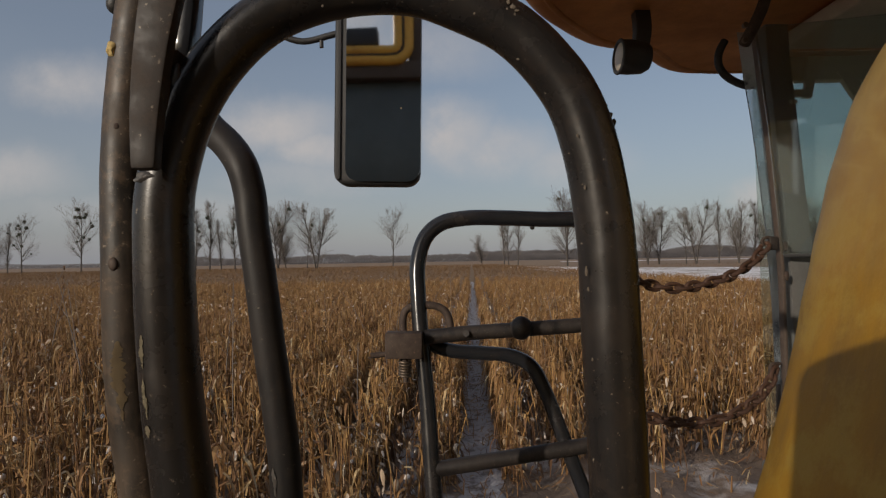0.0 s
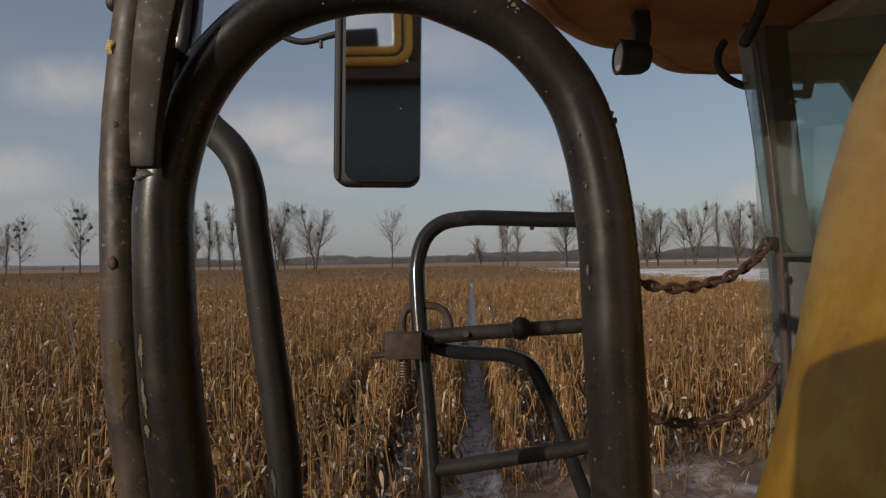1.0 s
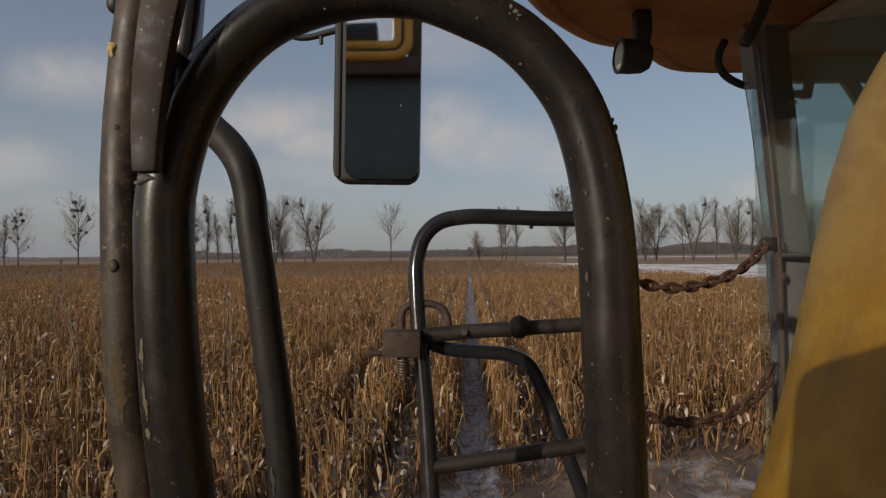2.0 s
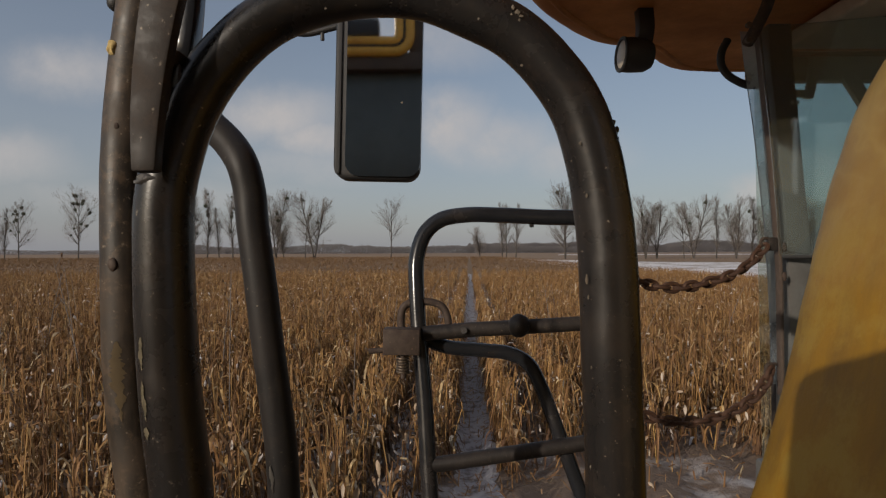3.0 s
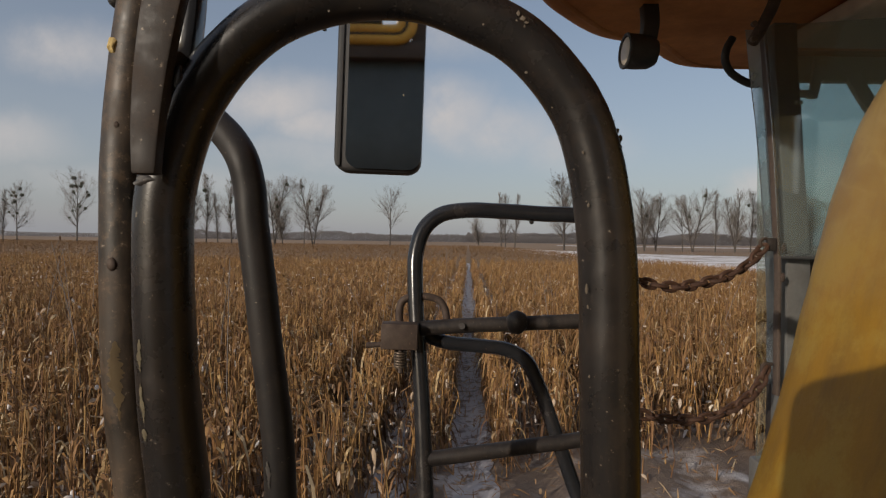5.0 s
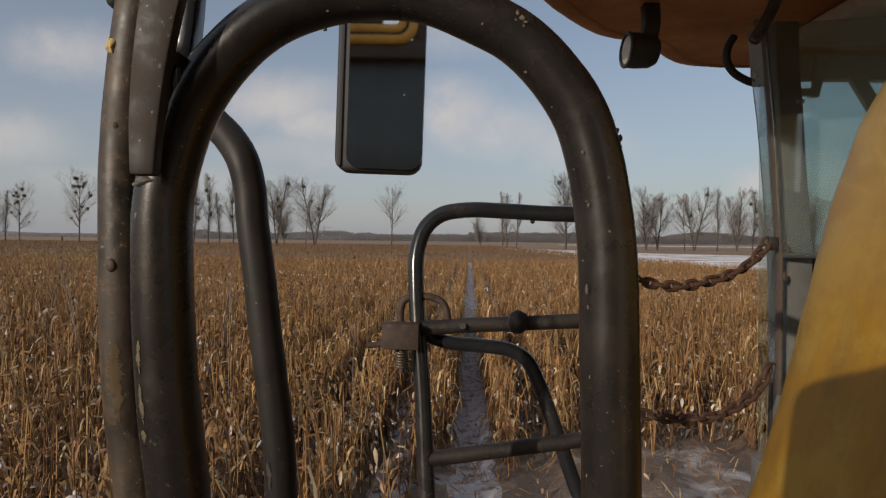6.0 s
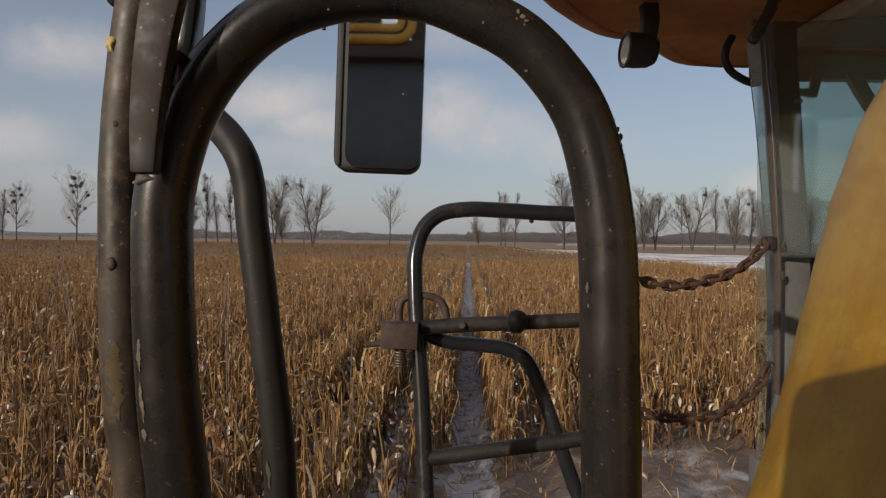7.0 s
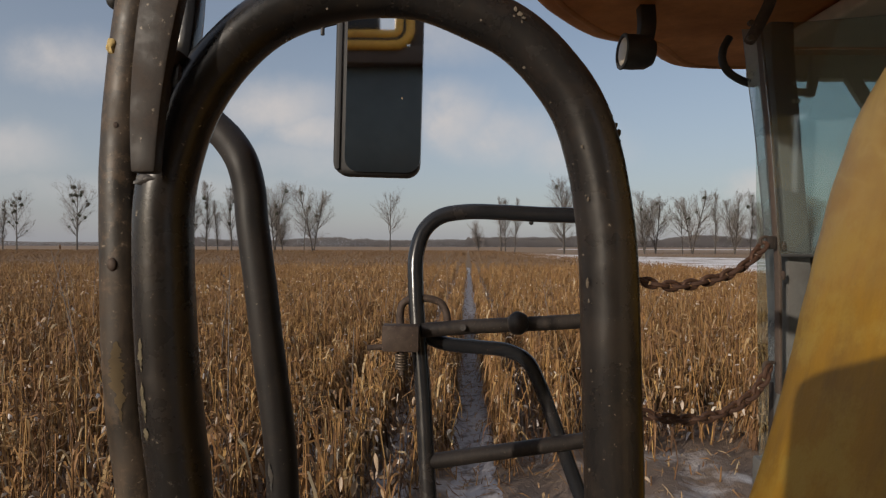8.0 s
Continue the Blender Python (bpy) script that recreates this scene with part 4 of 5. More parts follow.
# ---- harvester: deck and running gear ----
deck = thing("deck", "worn steel access deck of the harvester", "machine deck", (0, 0, 1.2))
part("deck_plate", slab([(-0.62, -1.3), (0.95, -1.3), (0.95, 1.28), (-0.62, 1.28)], -0.04, 0.0, 0.006), DECK, deck)
part("chassis", box((1.3, 1.9, 0.3), (0.3, -0.3, -0.2), bevel=0.02), DECK, deck)
part("axle", tube([(0.2, -0.35, -0.38), (1.7, -0.35, -0.38)], 0.09), DECK, deck)
part("tyre", tube([(1.3 + 0, -0.35 + 0.56 * math.cos(a), -0.4 + 0.56 * math.sin(a)) for a in np.linspace(0, math.tau, 25)], 0.24, 14, 2, closed=True), RUBBER, deck, "black rubber drive tyre")

# ---- handrail arch and post ----
rail = thing("handrail", "black bent-tube handrail arch, worn and mud-specked, welded to a grimy post", "handrail", (0, 0.44, 1.2))


def to(ob, points):
    """World points in the frame of a thing that stands upright."""
    o = Vector(ob.location)
    return [tuple(Vector(p) - o) for p in points]


ARCH = [(-0.2, 0.43, 1.2), (-0.195, 0.43, 1.6), (-0.194, 0.43, 2.007), (-0.201, 0.43, 2.07), (-0.206, 0.43, 2.133), (-0.208, 0.43, 2.196), (-0.207, 0.43, 2.238), (-0.199, 0.43, 2.274), (-0.1858, 0.43, 2.3081), (-0.1638, 0.43, 2.3405), (-0.1328, 0.43, 2.3689), (-0.096, 0.43, 2.3851),
        (-0.056, 0.43, 2.3922), (-0.016, 0.43, 2.3902), (0.0202, 0.43, 2.377), (0.0522, 0.43, 2.3608), (0.0782, 0.43, 2.3365), (0.0992, 0.43, 2.3061), (0.112, 0.43, 2.268), (0.12, 0.43, 2.221), (0.123, 0.43, 2.184), (0.125, 0.43, 2.112), (0.128, 0.43, 2.014), (0.128, 0.43, 1.6), (0.13, 0.43, 1.2)]
part("arch", tube(to(rail, ARCH), lambda t: 0.022 - 0.0029 * math.sin(math.pi * t) ** 3, 28, 8, wobble=0.012), BLACK, rail)
POSTLINE = [(-0.262, 0.47, 1.2), (-0.26, 0.47, 1.6), (-0.245, 0.470, 1.989), (-0.254, 0.470, 2.062), (-0.258, 0.470, 2.127), (-0.259, 0.470, 2.196), (-0.259, 0.470, 2.265), (-0.254, 0.470, 2.334), (-0.245, 0.470, 2.403), (-0.237, 0.470, 2.440)]
part("post", tube(to(rail, POSTLINE), 0.0182, 20, 8, wobble=0.02), POST, rail, "grimy brown-grey tube post")
BAR = [(-0.202, 0.393, 2.252), (-0.201, 0.393, 2.285), (-0.197, 0.393, 2.327), (-0.190, 0.393, 2.370), (-0.180, 0.393, 2.412)]


def flat_bar(points, width, depth, top=None):
    """A rectangular bar that follows a line of points, broad side to the deck."""
    bm = bmesh.new()
    rings = []
    line = smooth_path(points, 4)
    for i, p in enumerate(line):
        ring, wide = [], width + ((top or width) - width) * i / (len(line) - 1)
        for sx, sy in ((-1, -1), (1, -1), (1, 1), (-1, 1)):
            ring.append(bm.verts.new(p + Vector((sx * wide / 2, sy * depth / 2, 0))))
        rings.append(ring)
    for a, b in zip(rings, rings[1:]):
        for k in range(4):
            bm.faces.new((a[k], a[(k + 1) % 4], b[(k + 1) % 4], b[k]))
    bm.faces.new(rings[0][::-1])
    bm.faces.new(rings[-1])
    bmesh.ops.recalc_face_normals(bm, faces=bm.faces)
    long = [e for e in bm.edges if len(e.link_faces) == 2 and e.calc_face_angle(0) > 0.8]
    bmesh.ops.bevel(bm, geom=long, offset=0.0022, segments=2, affect="EDGES", profile=0.5)
    return bm


part("flat_bar", flat_bar(to(rail, BAR), 0.0165, 0.012, 0.031), BRACKET, rail, "grimy flat steel bar clamped beside the arch")
part("clamp_plate", flat_bar(to(rail, [(-0.201, 0.425, 2.296), (-0.199, 0.425, 2.334), (-0.194, 0.425, 2.342)]), 0.013, 0.03), RUST, rail, "rusty weld plate")
part("side_plate", flat_bar(to(rail, [(-0.199, 0.445, 2.339), (-0.195, 0.440, 2.350), (-0.192, 0.440, 2.373), (-0.189, 0.440, 2.416)]), 0.013, 0.02), BLACK_GATE, rail, "dark glossy steel plate behind the bar")
for name, u, v in (("bolt", 0, 0), ("bolt", 1, 0)):
    q = to(rail, [(-0.259, 0.452, 2.188), (-0.256, 0.452, 2.297)])[u]
    part(name, lump(0.0052 if u == 0 else 0.0025, q, (0.8, 0.4, 1.1), 0.2, 2), RUST, rail, "rusty bolt head")


part("sealant", lump(0.0056, to(rail, [(-0.260, 0.455, 2.359)])[0], (0.8, 0.8, 1.2)), FOAM, rail, "dried yellow sealant foam")
part("cap_knob", lump(0.007, to(rail, [(-0.266, 0.470, 2.402)])[0], (1.0, 1.0, 1.2), 0.05), PLASTIC, rail)
part("weld", lump(0.0055, to(rail, [(-0.190, 0.414, 2.318)])[0], (0.8, 0.45, 2.6), 0.5), GRIT, rail, "rusty weld bead")
part("weld", lump(0.008, to(rail, [(-0.209, 0.412, 2.250)])[0], (1.3, 0.35, 0.6), 0.5), GRIT, rail, "rusty weld bead")


SPLASH = [((0.0535, 0.4088, 2.3675), 1.5, 1.3), ((0.0505, 0.4088, 2.371), 1.0, 1.2), ((0.0562, 0.4088, 2.3648), 1.2, 0.8), ((0.0495, 0.4088, 2.366), 0.7, 0.6), ((0.055, 0.4088, 2.362), 0.6, 0.9), ((-0.083, 0.409, 2.371), 0.6, 0.6), ((0.026, 0.409, 2.363), 0.6, 0.7), ((0.057, 0.410, 2.330), 1.0, 0.8), ((0.098, 0.409, 2.274), 0.8, 1.0), ((0.103, 0.411, 2.237), 0.7, 1.2),
          ((0.103, 0.412, 2.177), 0.8, 2.6), ((0.104, 0.412, 2.164), 0.5, 1.2), ((0.116, 0.409, 2.144), 0.6, 0.9), ((0.106, 0.412, 2.114), 0.5, 1.0), ((0.123, 0.409, 2.072), 0.9, 1.3), ((-0.217, 0.419, 2.118), 0.9, 3.2), ((-0.215, 0.419, 2.092), 1.0, 4.0)]
for q, wide, tall in SPLASH:
    part("mud_splash", lump(0.0012, tuple(Vector(to(rail, [q])[0]) + Vector((0, 0.0012, 0))), (wide, 0.2, tall), 0.9, 2), DRIED, rail, "dried pale mud splash")
for q, size in (((0.125, 0.432, 2.300), 0.0014), ((0.128, 0.432, 2.293), 0.002), ((0.130, 0.432, 2.287), 0.0026), ((0.131, 0.432, 2.281), 0.0016), ((0.133, 0.432, 2.274), 0.0013)):
    part("weld_burr", lump(size, to(rail, [q])[0], (0.9, 1.0, 1.3), 0.8, 2), BLACK, rail, "rough weld burr")


def chip(line, radius, middle, half):
    """A flaked patch that lies on a tube: a thin ragged shell that follows its round face."""
    bm = bmesh.new()
    path = smooth_path(line, 26)
    rings = []
    for i, p in enumerate(path):
        t = i / (len(path) - 1)
        swell = math.sin(math.pi * min(1, t * 1.15)) ** 0.6 if t < 0.87 else 0.45 * (1 - t) / 0.13
        a0 = middle - half * swell * (0.9 + 0.9 * noise.noise(p * 190) + 0.5 * noise.noise(p * 800)) - 0.5
        a1 = middle + half * swell * (0.7 + 0.8 * noise.noise(p * 170 + Vector((9, 0, 0))) + 0.5 * noise.noise(p * 850)) + 0.5
        rings.append([bm.verts.new(p + Vector((math.sin(a) * radius, -math.cos(a) * radius, 0))) for a in np.linspace(radians(a0), radians(a1), 7)])
    for a, b in zip(rings, rings[1:]):
        for k in range(6):
            bm.faces.new((a[k], a[k + 1], b[k + 1], b[k]))
    bmesh.ops.solidify(bm, geom=bm.faces[:], thickness=0.0001)
    return bm


part("bare_patch", chip(to(rail, [(-0.258, 0.470, 2.128), (-0.257, 0.470, 2.099), (-0.254, 0.470, 2.065)]), 0.0185, 7, 20), TAN, rail, "bare tan patch where paint has flaked off")
for ends in ([(-0.206, 0.430, 2.137), (-0.206, 0.430, 2.126), (-0.205, 0.430, 2.113)], [(-0.205, 0.430, 2.106), (-0.204, 0.430, 2.091), (-0.202, 0.430, 2.077)], [(-0.202, 0.430, 2.073), (-0.202, 0.430, 2.069), (-0.201, 0.430, 2.064)]):
    part("bare_patch", chip(to(rail, ends), 0.0221, -25, 6), FLAKE, rail, "scraped pale patch on the arch")

grab = thing("grab_rail", "black leaning tube grab rail behind the arch", "grab rail", (-0.2, 0.7, 1.2))
GRAB = [(-0.3395, 0.74, 2.404), (-0.3135, 0.73, 2.384), (-0.2885, 0.72, 2.356), (-0.2635, 0.71, 2.333), (-0.2435, 0.7, 2.305), (-0.2345, 0.7, 2.271), (-0.2305, 0.7, 2.228), (-0.2215, 0.7, 2.16), (-0.2135, 0.7, 2.091), (-0.2045, 0.7, 2.023), (-0.1965, 0.7, 1.954), (-0.193, 0.7, 1.886), (-0.18, 0.7, 1.6), (-0.165, 0.7, 1.2)]
part("tube", tube(to(grab, GRAB), 0.0193, 20, 8), BLACK_DULL, grab)
# the rail's highlight, laid on as a bright patch of worn steel
part("glint_patch", chip(to(grab, [(-0.204, 0.700, 1.946), (-0.202, 0.700, 1.928), (-0.201, 0.700, 1.912)]), 0.0195, -2, 7), GLINT, grab, "highlight on the worn rail, put on as a bright steel patch")
part("stay", tube(to(grab, [(-0.343, 0.740, 2.404), (-0.29, 0.6, 2.4), (-0.245, 0.49, 2.41)]), 0.0165, 16, 8), BLACK_DULL, grab)

# ---- ladder gate with its spring latch ----
gate = thing("ladder_gate", "black tubular ladder gate with a spring latch, chipped paint", "ladder gate", (0.0, 1.15, 1.2))
GATE_LEAN, DECK_EYE = 0.19, Vector((0, 0, 2.2))


def on_gate(points):
    """Points of the flat gate, laid into its leaning plane along the lines of sight from the deck, in the frame of the gate."""
    out = []
    for p in points:
        far = 1 + GATE_LEAN * (p[2] - 2.0) / 1.15
        out.append(tuple(DECK_EYE + (Vector(p) - DECK_EYE) * far - Vector(gate.location)))
    return out


LOOP = [(-0.018, 1.15, 0.997), (-0.023, 1.150, 1.616), (-0.030, 1.150, 1.751), (-0.038, 1.150, 1.908), (-0.048, 1.150, 2.032), (-0.053, 1.150, 2.122), (-0.052, 1.150, 2.184), (-0.036, 1.150, 2.233), (-0.005, 1.150, 2.260), (0.046, 1.150, 2.270),
        (0.119, 1.150, 2.269), (0.198, 1.150, 2.265), (0.277, 1.150, 2.262), (0.313, 1.150, 2.253), (0.331, 1.150, 2.218), (0.333, 1.150, 2.134), (0.335, 1.150, 1.908), (0.339, 1.150, 1.616), (0.34, 1.15, 0.997)]
part("loop", tube(on_gate(LOOP), 0.0163, 18, 8), BLACK_GATE, gate)
part("cross_bar", tube(on_gate([(-0.040, 1.140, 2.035), (0.062, 1.140, 2.043), (0.163, 1.140, 2.048), (0.332, 1.140, 2.057)]), 0.0148, 16, 6, wobble=0.04), GRIT, gate, "muddy cross bar")
part("knob", lump(0.0235, on_gate([(0.148, 1.130, 2.051)])[0], (0.95, 0.9, 1.0), 0.1), GRIT, gate, "round muddy knob")
part("bolt", tube([on_gate([(0.041, 1.127, 2.042)])[0], on_gate([(0.040, 1.118, 2.044)])[0]], 0.0065, 8, 2), GRIT, gate, "rusty bolt head")
part("rung", tube(on_gate([(-0.023, 1.150, 1.772), (0.339, 1.150, 1.823)]), 0.0148, 16, 6, wobble=0.03), GRIT, gate, "muddy lower rung")
BRACE = [(-0.037, 1.170, 2.020), (0.007, 1.170, 2.004), (0.076, 1.170, 1.997), (0.133, 1.170, 1.990), (0.172, 1.170, 1.969), (0.198, 1.170, 1.921), (0.222, 1.170, 1.858), (0.247, 1.170, 1.789), (0.276, 1.170, 1.709), (0.316, 1.170, 1.606), (0.33, 1.17, 0.997)]
part("brace", tube(on_gate(BRACE), 0.0145, 16, 8), BLACK_GATE, gate)
latch = part("latch", box((0.071, 0.04, 0.05), on_gate([(-0.080, 1.120, 2.024)])[0], (0, 1, 0), 0.003), RUST, gate, "rusty square latch block")
U = [(-0.082, 1.150, 2.032), (-0.084, 1.150, 2.066), (-0.079, 1.150, 2.086), (-0.063, 1.150, 2.096), (-0.021, 1.150, 2.096), (-0.002, 1.150, 2.087), (0.008, 1.150, 2.068), (0.011, 1.150, 2.032)]
part("u_bolt", tube(on_gate(U), 0.0078, 12, 6), RUST, gate, "bent rusty rod")
part("pin", tube(on_gate([(-0.145, 1.120, 2.004), (-0.103, 1.120, 2.007)]), 0.0055, 10, 3), RUST, latch, "thin latch pin")
SPRING = [tuple(Vector(on_gate([(-0.079, 1.120, 1.995)])[0]) + Vector((0.0105 * math.cos(a), 0.0105 * math.sin(a), -0.034 * a / 40))) for a in np.linspace(0, 40, 80)]
part("spring", tube(SPRING, 0.0024, 8, 2), STEEL, latch, "rusty coil spring")
part("spring_rod", tube(on_gate([(-0.079, 1.120, 1.998), (-0.078, 1.120, 1.951)]), 0.005, 10, 3), RUST, latch)
part("drip", lump(0.005, on_gate([(0.177, 1.150, 2.248)])[0], (1, 1, 0.8), 0.2, 2), GRIT, gate)

# ---- side mirror on its arm ----
mirror = thing("side_mirror", "tall black side mirror with dusty glass, hung from an arm", "mirror", (-0.159, 1.400, 2.612))
M = pose(0, 0, 0, 0, 1.4, 0)


def rounded_plate(w, h, depth, corner, y0=0.0, bevel=0.008):
    """An upright plate with rounded corners, broad side towards -y."""
    pts = []
    for cx, cz, a0 in ((1, 1, 0), (-1, 1, 90), (-1, -1, 180), (1, -1, 270)):
        for k in range(6):
            a = radians(a0 + k * 18)
            pts.append((cx * (w / 2 - corner) + corner * math.cos(a), cz * (h / 2 - corner) + corner * math.sin(a)))
    bm = slab(pts, 0.0, depth, bevel, 3)
    bm.transform(Matrix.Translation((0, y0, 0)) @ pose(0, 0, 0, 90, 0, 0))
    return bm


bm = rounded_plate(0.212, 0.48, 0.06, 0.034, 0.06, 0.012)
bm.transform(pose(0.003, 0, 0) @ M)
part("housing", bm, PLASTIC, mirror)
bm = rounded_plate(0.182, 0.473, 0.004, 0.032, -0.001, 0)
bm.transform(pose(0.0185, 0, 0.004, 0, 0, 0) @ M)
glass_ob = tagged(new("mirror_glass", mesh_of("mirror_glass", bm, MIRROR, False)), "dusty dark mirror glass")
glass_ob.parent = mirror
bm = rounded_plate(0.012, 0.45, 0.005, 0.005, -0.0, 0.001)
bm.transform(pose(-0.091, 0, 0, 0, 0, 0) @ M)
part("edge_trim", bm, RUBBER, mirror)
part("smudge", lump(0.008, tuple(Vector((-0.100, 1.396, 2.559)) - Vector(mirror.location)), (0.6, 0.1, 1.1), 0.7), FLAKE, mirror, "pale smudge on the mirror glass")
base = Vector(mirror.location)
part("arm", tube([(-0.04, 0.05, 0.26), (-0.04, 0.05, 0.2), (0.0, 0.05, 0.14)], 0.012, 12, 6), PLASTIC, mirror)
part("hook_arm", tube([tuple(Vector(p) - base) for p in ((-0.2, 1.44, 2.775), (-0.27, 1.44, 2.758), (-0.36, 1.44, 2.744), (-0.45, 1.42, 2.8), (-0.37, 1.2, 2.95), (0.1, 0.9, 2.95), (0.3, 0.9, 2.86))], 0.008, 12, 6), PLASTIC, mirror)
part("set_screw", tube([tuple(Vector(p) - base) for p in ((-0.297, 1.430, 2.740), (-0.297, 1.430, 2.722))], 0.005, 8, 2), PLASTIC, mirror)

# ---- cab: roof, pillar, glass ----
cab = thing("harvester_cab", "yellow-roofed harvester cab with grey pillar and tinted glass", "harvester cab", (1.55, 0.5, 1.2))
C = Vector(cab.location)


def local(points):
    return [tuple(Vector(p) - C) for p in points]


ROOFLINE = [(0.1, -0.6), (0.04, 0.2), (0.055, 0.8), (0.125, 1.16), (0.212, 1.344), (0.284, 1.442), (0.369, 1.535), (0.441, 1.576), (0.52, 1.60), (0.60, 1.69), (0.666, 1.764), (0.753, 1.805), (0.86, 1.81), (1.0, 1.81), (1.3, 1.82), (2.2, 1.8), (2.75, 1.65), (2.95, 1.2), (3.0, 0.4), (2.98, -0.6)]
curve = [tuple(p[:2]) for p in smooth_path([(x, y, 0) for x, y in ROOFLINE], 3)]
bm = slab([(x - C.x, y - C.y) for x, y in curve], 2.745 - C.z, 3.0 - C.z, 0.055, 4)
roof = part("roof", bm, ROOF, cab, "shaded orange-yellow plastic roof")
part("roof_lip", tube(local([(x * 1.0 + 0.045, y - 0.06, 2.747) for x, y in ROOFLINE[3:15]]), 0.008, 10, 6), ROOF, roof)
part("lining", slab([(0.86 - C.x, -0.5 - C.y), (2.85 - C.x, -0.5 - C.y), (2.8 - C.x, 1.45 - C.y), (0.86 - C.x, 1.45 - C.y)], 2.70 - C.z, 2.74 - C.z, 0.01), LINING, cab, "beige cab ceiling lining in shade")
PILLARLINE = [(0.8082, 1.330, 1.8760), (0.8068, 1.330, 2.0451), (0.8055, 1.330, 2.1492), (0.7990, 1.330, 2.2534), (0.7860, 1.330, 2.3965), (0.7769, 1.330, 2.5136), (0.7678, 1.330, 2.6047), (0.7626, 1.330, 2.7088)]
part("pillar", flat_bar(local([(0.808, 1.33, 1.2), *PILLARLINE]), 0.052, 0.06), PILLAR, cab)
SEALLINE = [(0.7536, 1.290, 1.8731), (0.7523, 1.290, 2.0498), (0.7510, 1.290, 2.1508), (0.7447, 1.290, 2.2518), (0.7346, 1.290, 2.3906), (0.7270, 1.290, 2.4790), (0.7169, 1.290, 2.5673), (0.7106, 1.290, 2.6367), (0.7031, 1.290, 2.6935)]
part("seal", flat_bar(local(SEALLINE), 0.0075, 0.02), SEAL, cab, "weathered brown rubber seal")


def pane(rows, thick):
    """A glass sheet between two upright edges."""
    bm = bmesh.new()
    grid = [[bm.verts.new(Vector(a).lerp(Vector(b), k / 4)) for k in range(5)] for a, b in rows]
    for r0, r1 in zip(grid, grid[1:]):
        for k in range(4):
            bm.faces.new((r0[k], r0[k + 1], r1[k + 1], r1[k]))
    bmesh.ops.recalc_face_normals(bm, faces=bm.faces)
    bmesh.ops.solidify(bm, geom=bm.faces[:], thickness=thick)
    return bm


EDGE = [(0.7592, 1.340, 1.8866), (0.7570, 1.340, 2.0440), (0.7520, 1.340, 2.1489), (0.7447, 1.340, 2.2538), (0.7316, 1.340, 2.3849), (0.7202, 1.340, 2.4898), (0.7054, 1.340, 2.5947), (0.6923, 1.340, 2.7061)]
INNER = [(0.7676, 1.310, 1.8936), (0.7665, 1.310, 2.0475), (0.7652, 1.310, 2.1500), (0.7588, 1.310, 2.2526), (0.7495, 1.310, 2.3807), (0.7409, 1.310, 2.4833), (0.7295, 1.310, 2.5858), (0.7174, 1.310, 2.6948)]
part("windscreen_edge", pane([(a, b) for a, b in zip(local(EDGE), local(INNER))], 0.005), PALE, cab, "dusty clear rim of the windscreen")
SIDE = [(0.7423, 1.275, 2.1863), (0.7386, 1.275, 2.2511), (0.7286, 1.275, 2.3884), (0.7211, 1.275, 2.4757), (0.7111, 1.275, 2.5630), (0.6974, 1.275, 2.6878)]
side = part("side_window", pane([(Vector(p) - C, Vector((p[0] + 0.75, p[1] - 0.2, p[2])) - C) for p in SIDE], 0.005), COATED, cab, "teal-tinted reflecting side window")
part("lower_panel", box((0.9, 0.03, 0.98), (1.235 - C.x, 1.375 - C.y, 1.69 - C.z), bevel=0.008), GRIT, cab, "dark grimy panel below the side window")
part("sill_strip", box((0.42, 0.012, 0.012), (0.955 - C.x, 1.23 - C.y, 2.185 - C.z), (0, 0, -15), bevel=0.003), RUBBER, cab, "black rubber strip under the side window")
front = part("windscreen", pane([((0.84 - C.x, 1.52 - C.y, 1.5 - C.z), (2.7 - C.x, 1.52 - C.y, 1.5 - C.z)), ((0.82 - C.x, 1.52 - C.y, 2.72 - C.z), (2.7 - C.x, 1.52 - C.y, 2.72 - C.z))], 0.005), TEAL, cab, "teal-tinted windscreen")
side.visible_shadow = front.visible_shadow = False
part("side_sill", box((0.05, 1.9, 0.55), (0.85 - C.x, 0.5 - C.y, 1.47 - C.z), bevel=0.01), PILLAR, cab)
part("front_sill", box((1.9, 0.05, 0.45), (1.78 - C.x, 1.52 - C.y, 1.42 - C.z), bevel=0.01), PILLAR, cab)
part("far_wall", box((0.06, 1.9, 0.55), (2.75 - C.x, 0.45 - C.y, 1.47 - C.z), bevel=0.01), LINING, cab)
part("back_wall", box((1.9, 0.06, 0.55), (1.8 - C.x, -0.45 - C.y, 1.47 - C.z), bevel=0.01), LINING, cab)
for x0, y0, x1, y1 in ((2.75, -0.45, 2.75, 1.5), (0.86, -0.45, 2.75, -0.45)):
    sheet_ob = part("window", pane([((x0 - C.x, y0 - C.y, 1.74 - C.z), (x1 - C.x, y1 - C.y, 1.74 - C.z)), ((x0 - C.x, y0 - C.y, 2.7 - C.z), (x1 - C.x, y1 - C.y, 2.7 - C.z))], 0.005), TEAL, cab, "teal-tinted cab window")
    sheet_ob.visible_shadow = False
for x0, y0 in ((2.75, 1.5), (2.75, -0.45), (0.86, -0.45)):
    part("pillar", box((0.07, 0.07, 1.5), (x0 - C.x, y0 - C.y, 1.96 - C.z), bevel=0.01), PILLAR, cab)
part("floor", box((1.95, 1.9, 0.06), (1.78 - C.x, 0.48 - C.y, 1.2 - C.z), bevel=0.01), LINING, cab)
part("header_rail", box((1.9, 0.03, 0.06), (0.940 + 0.75 - C.x, 1.4 - C.y, 2.634 - C.z), bevel=0.006), LINING, cab)
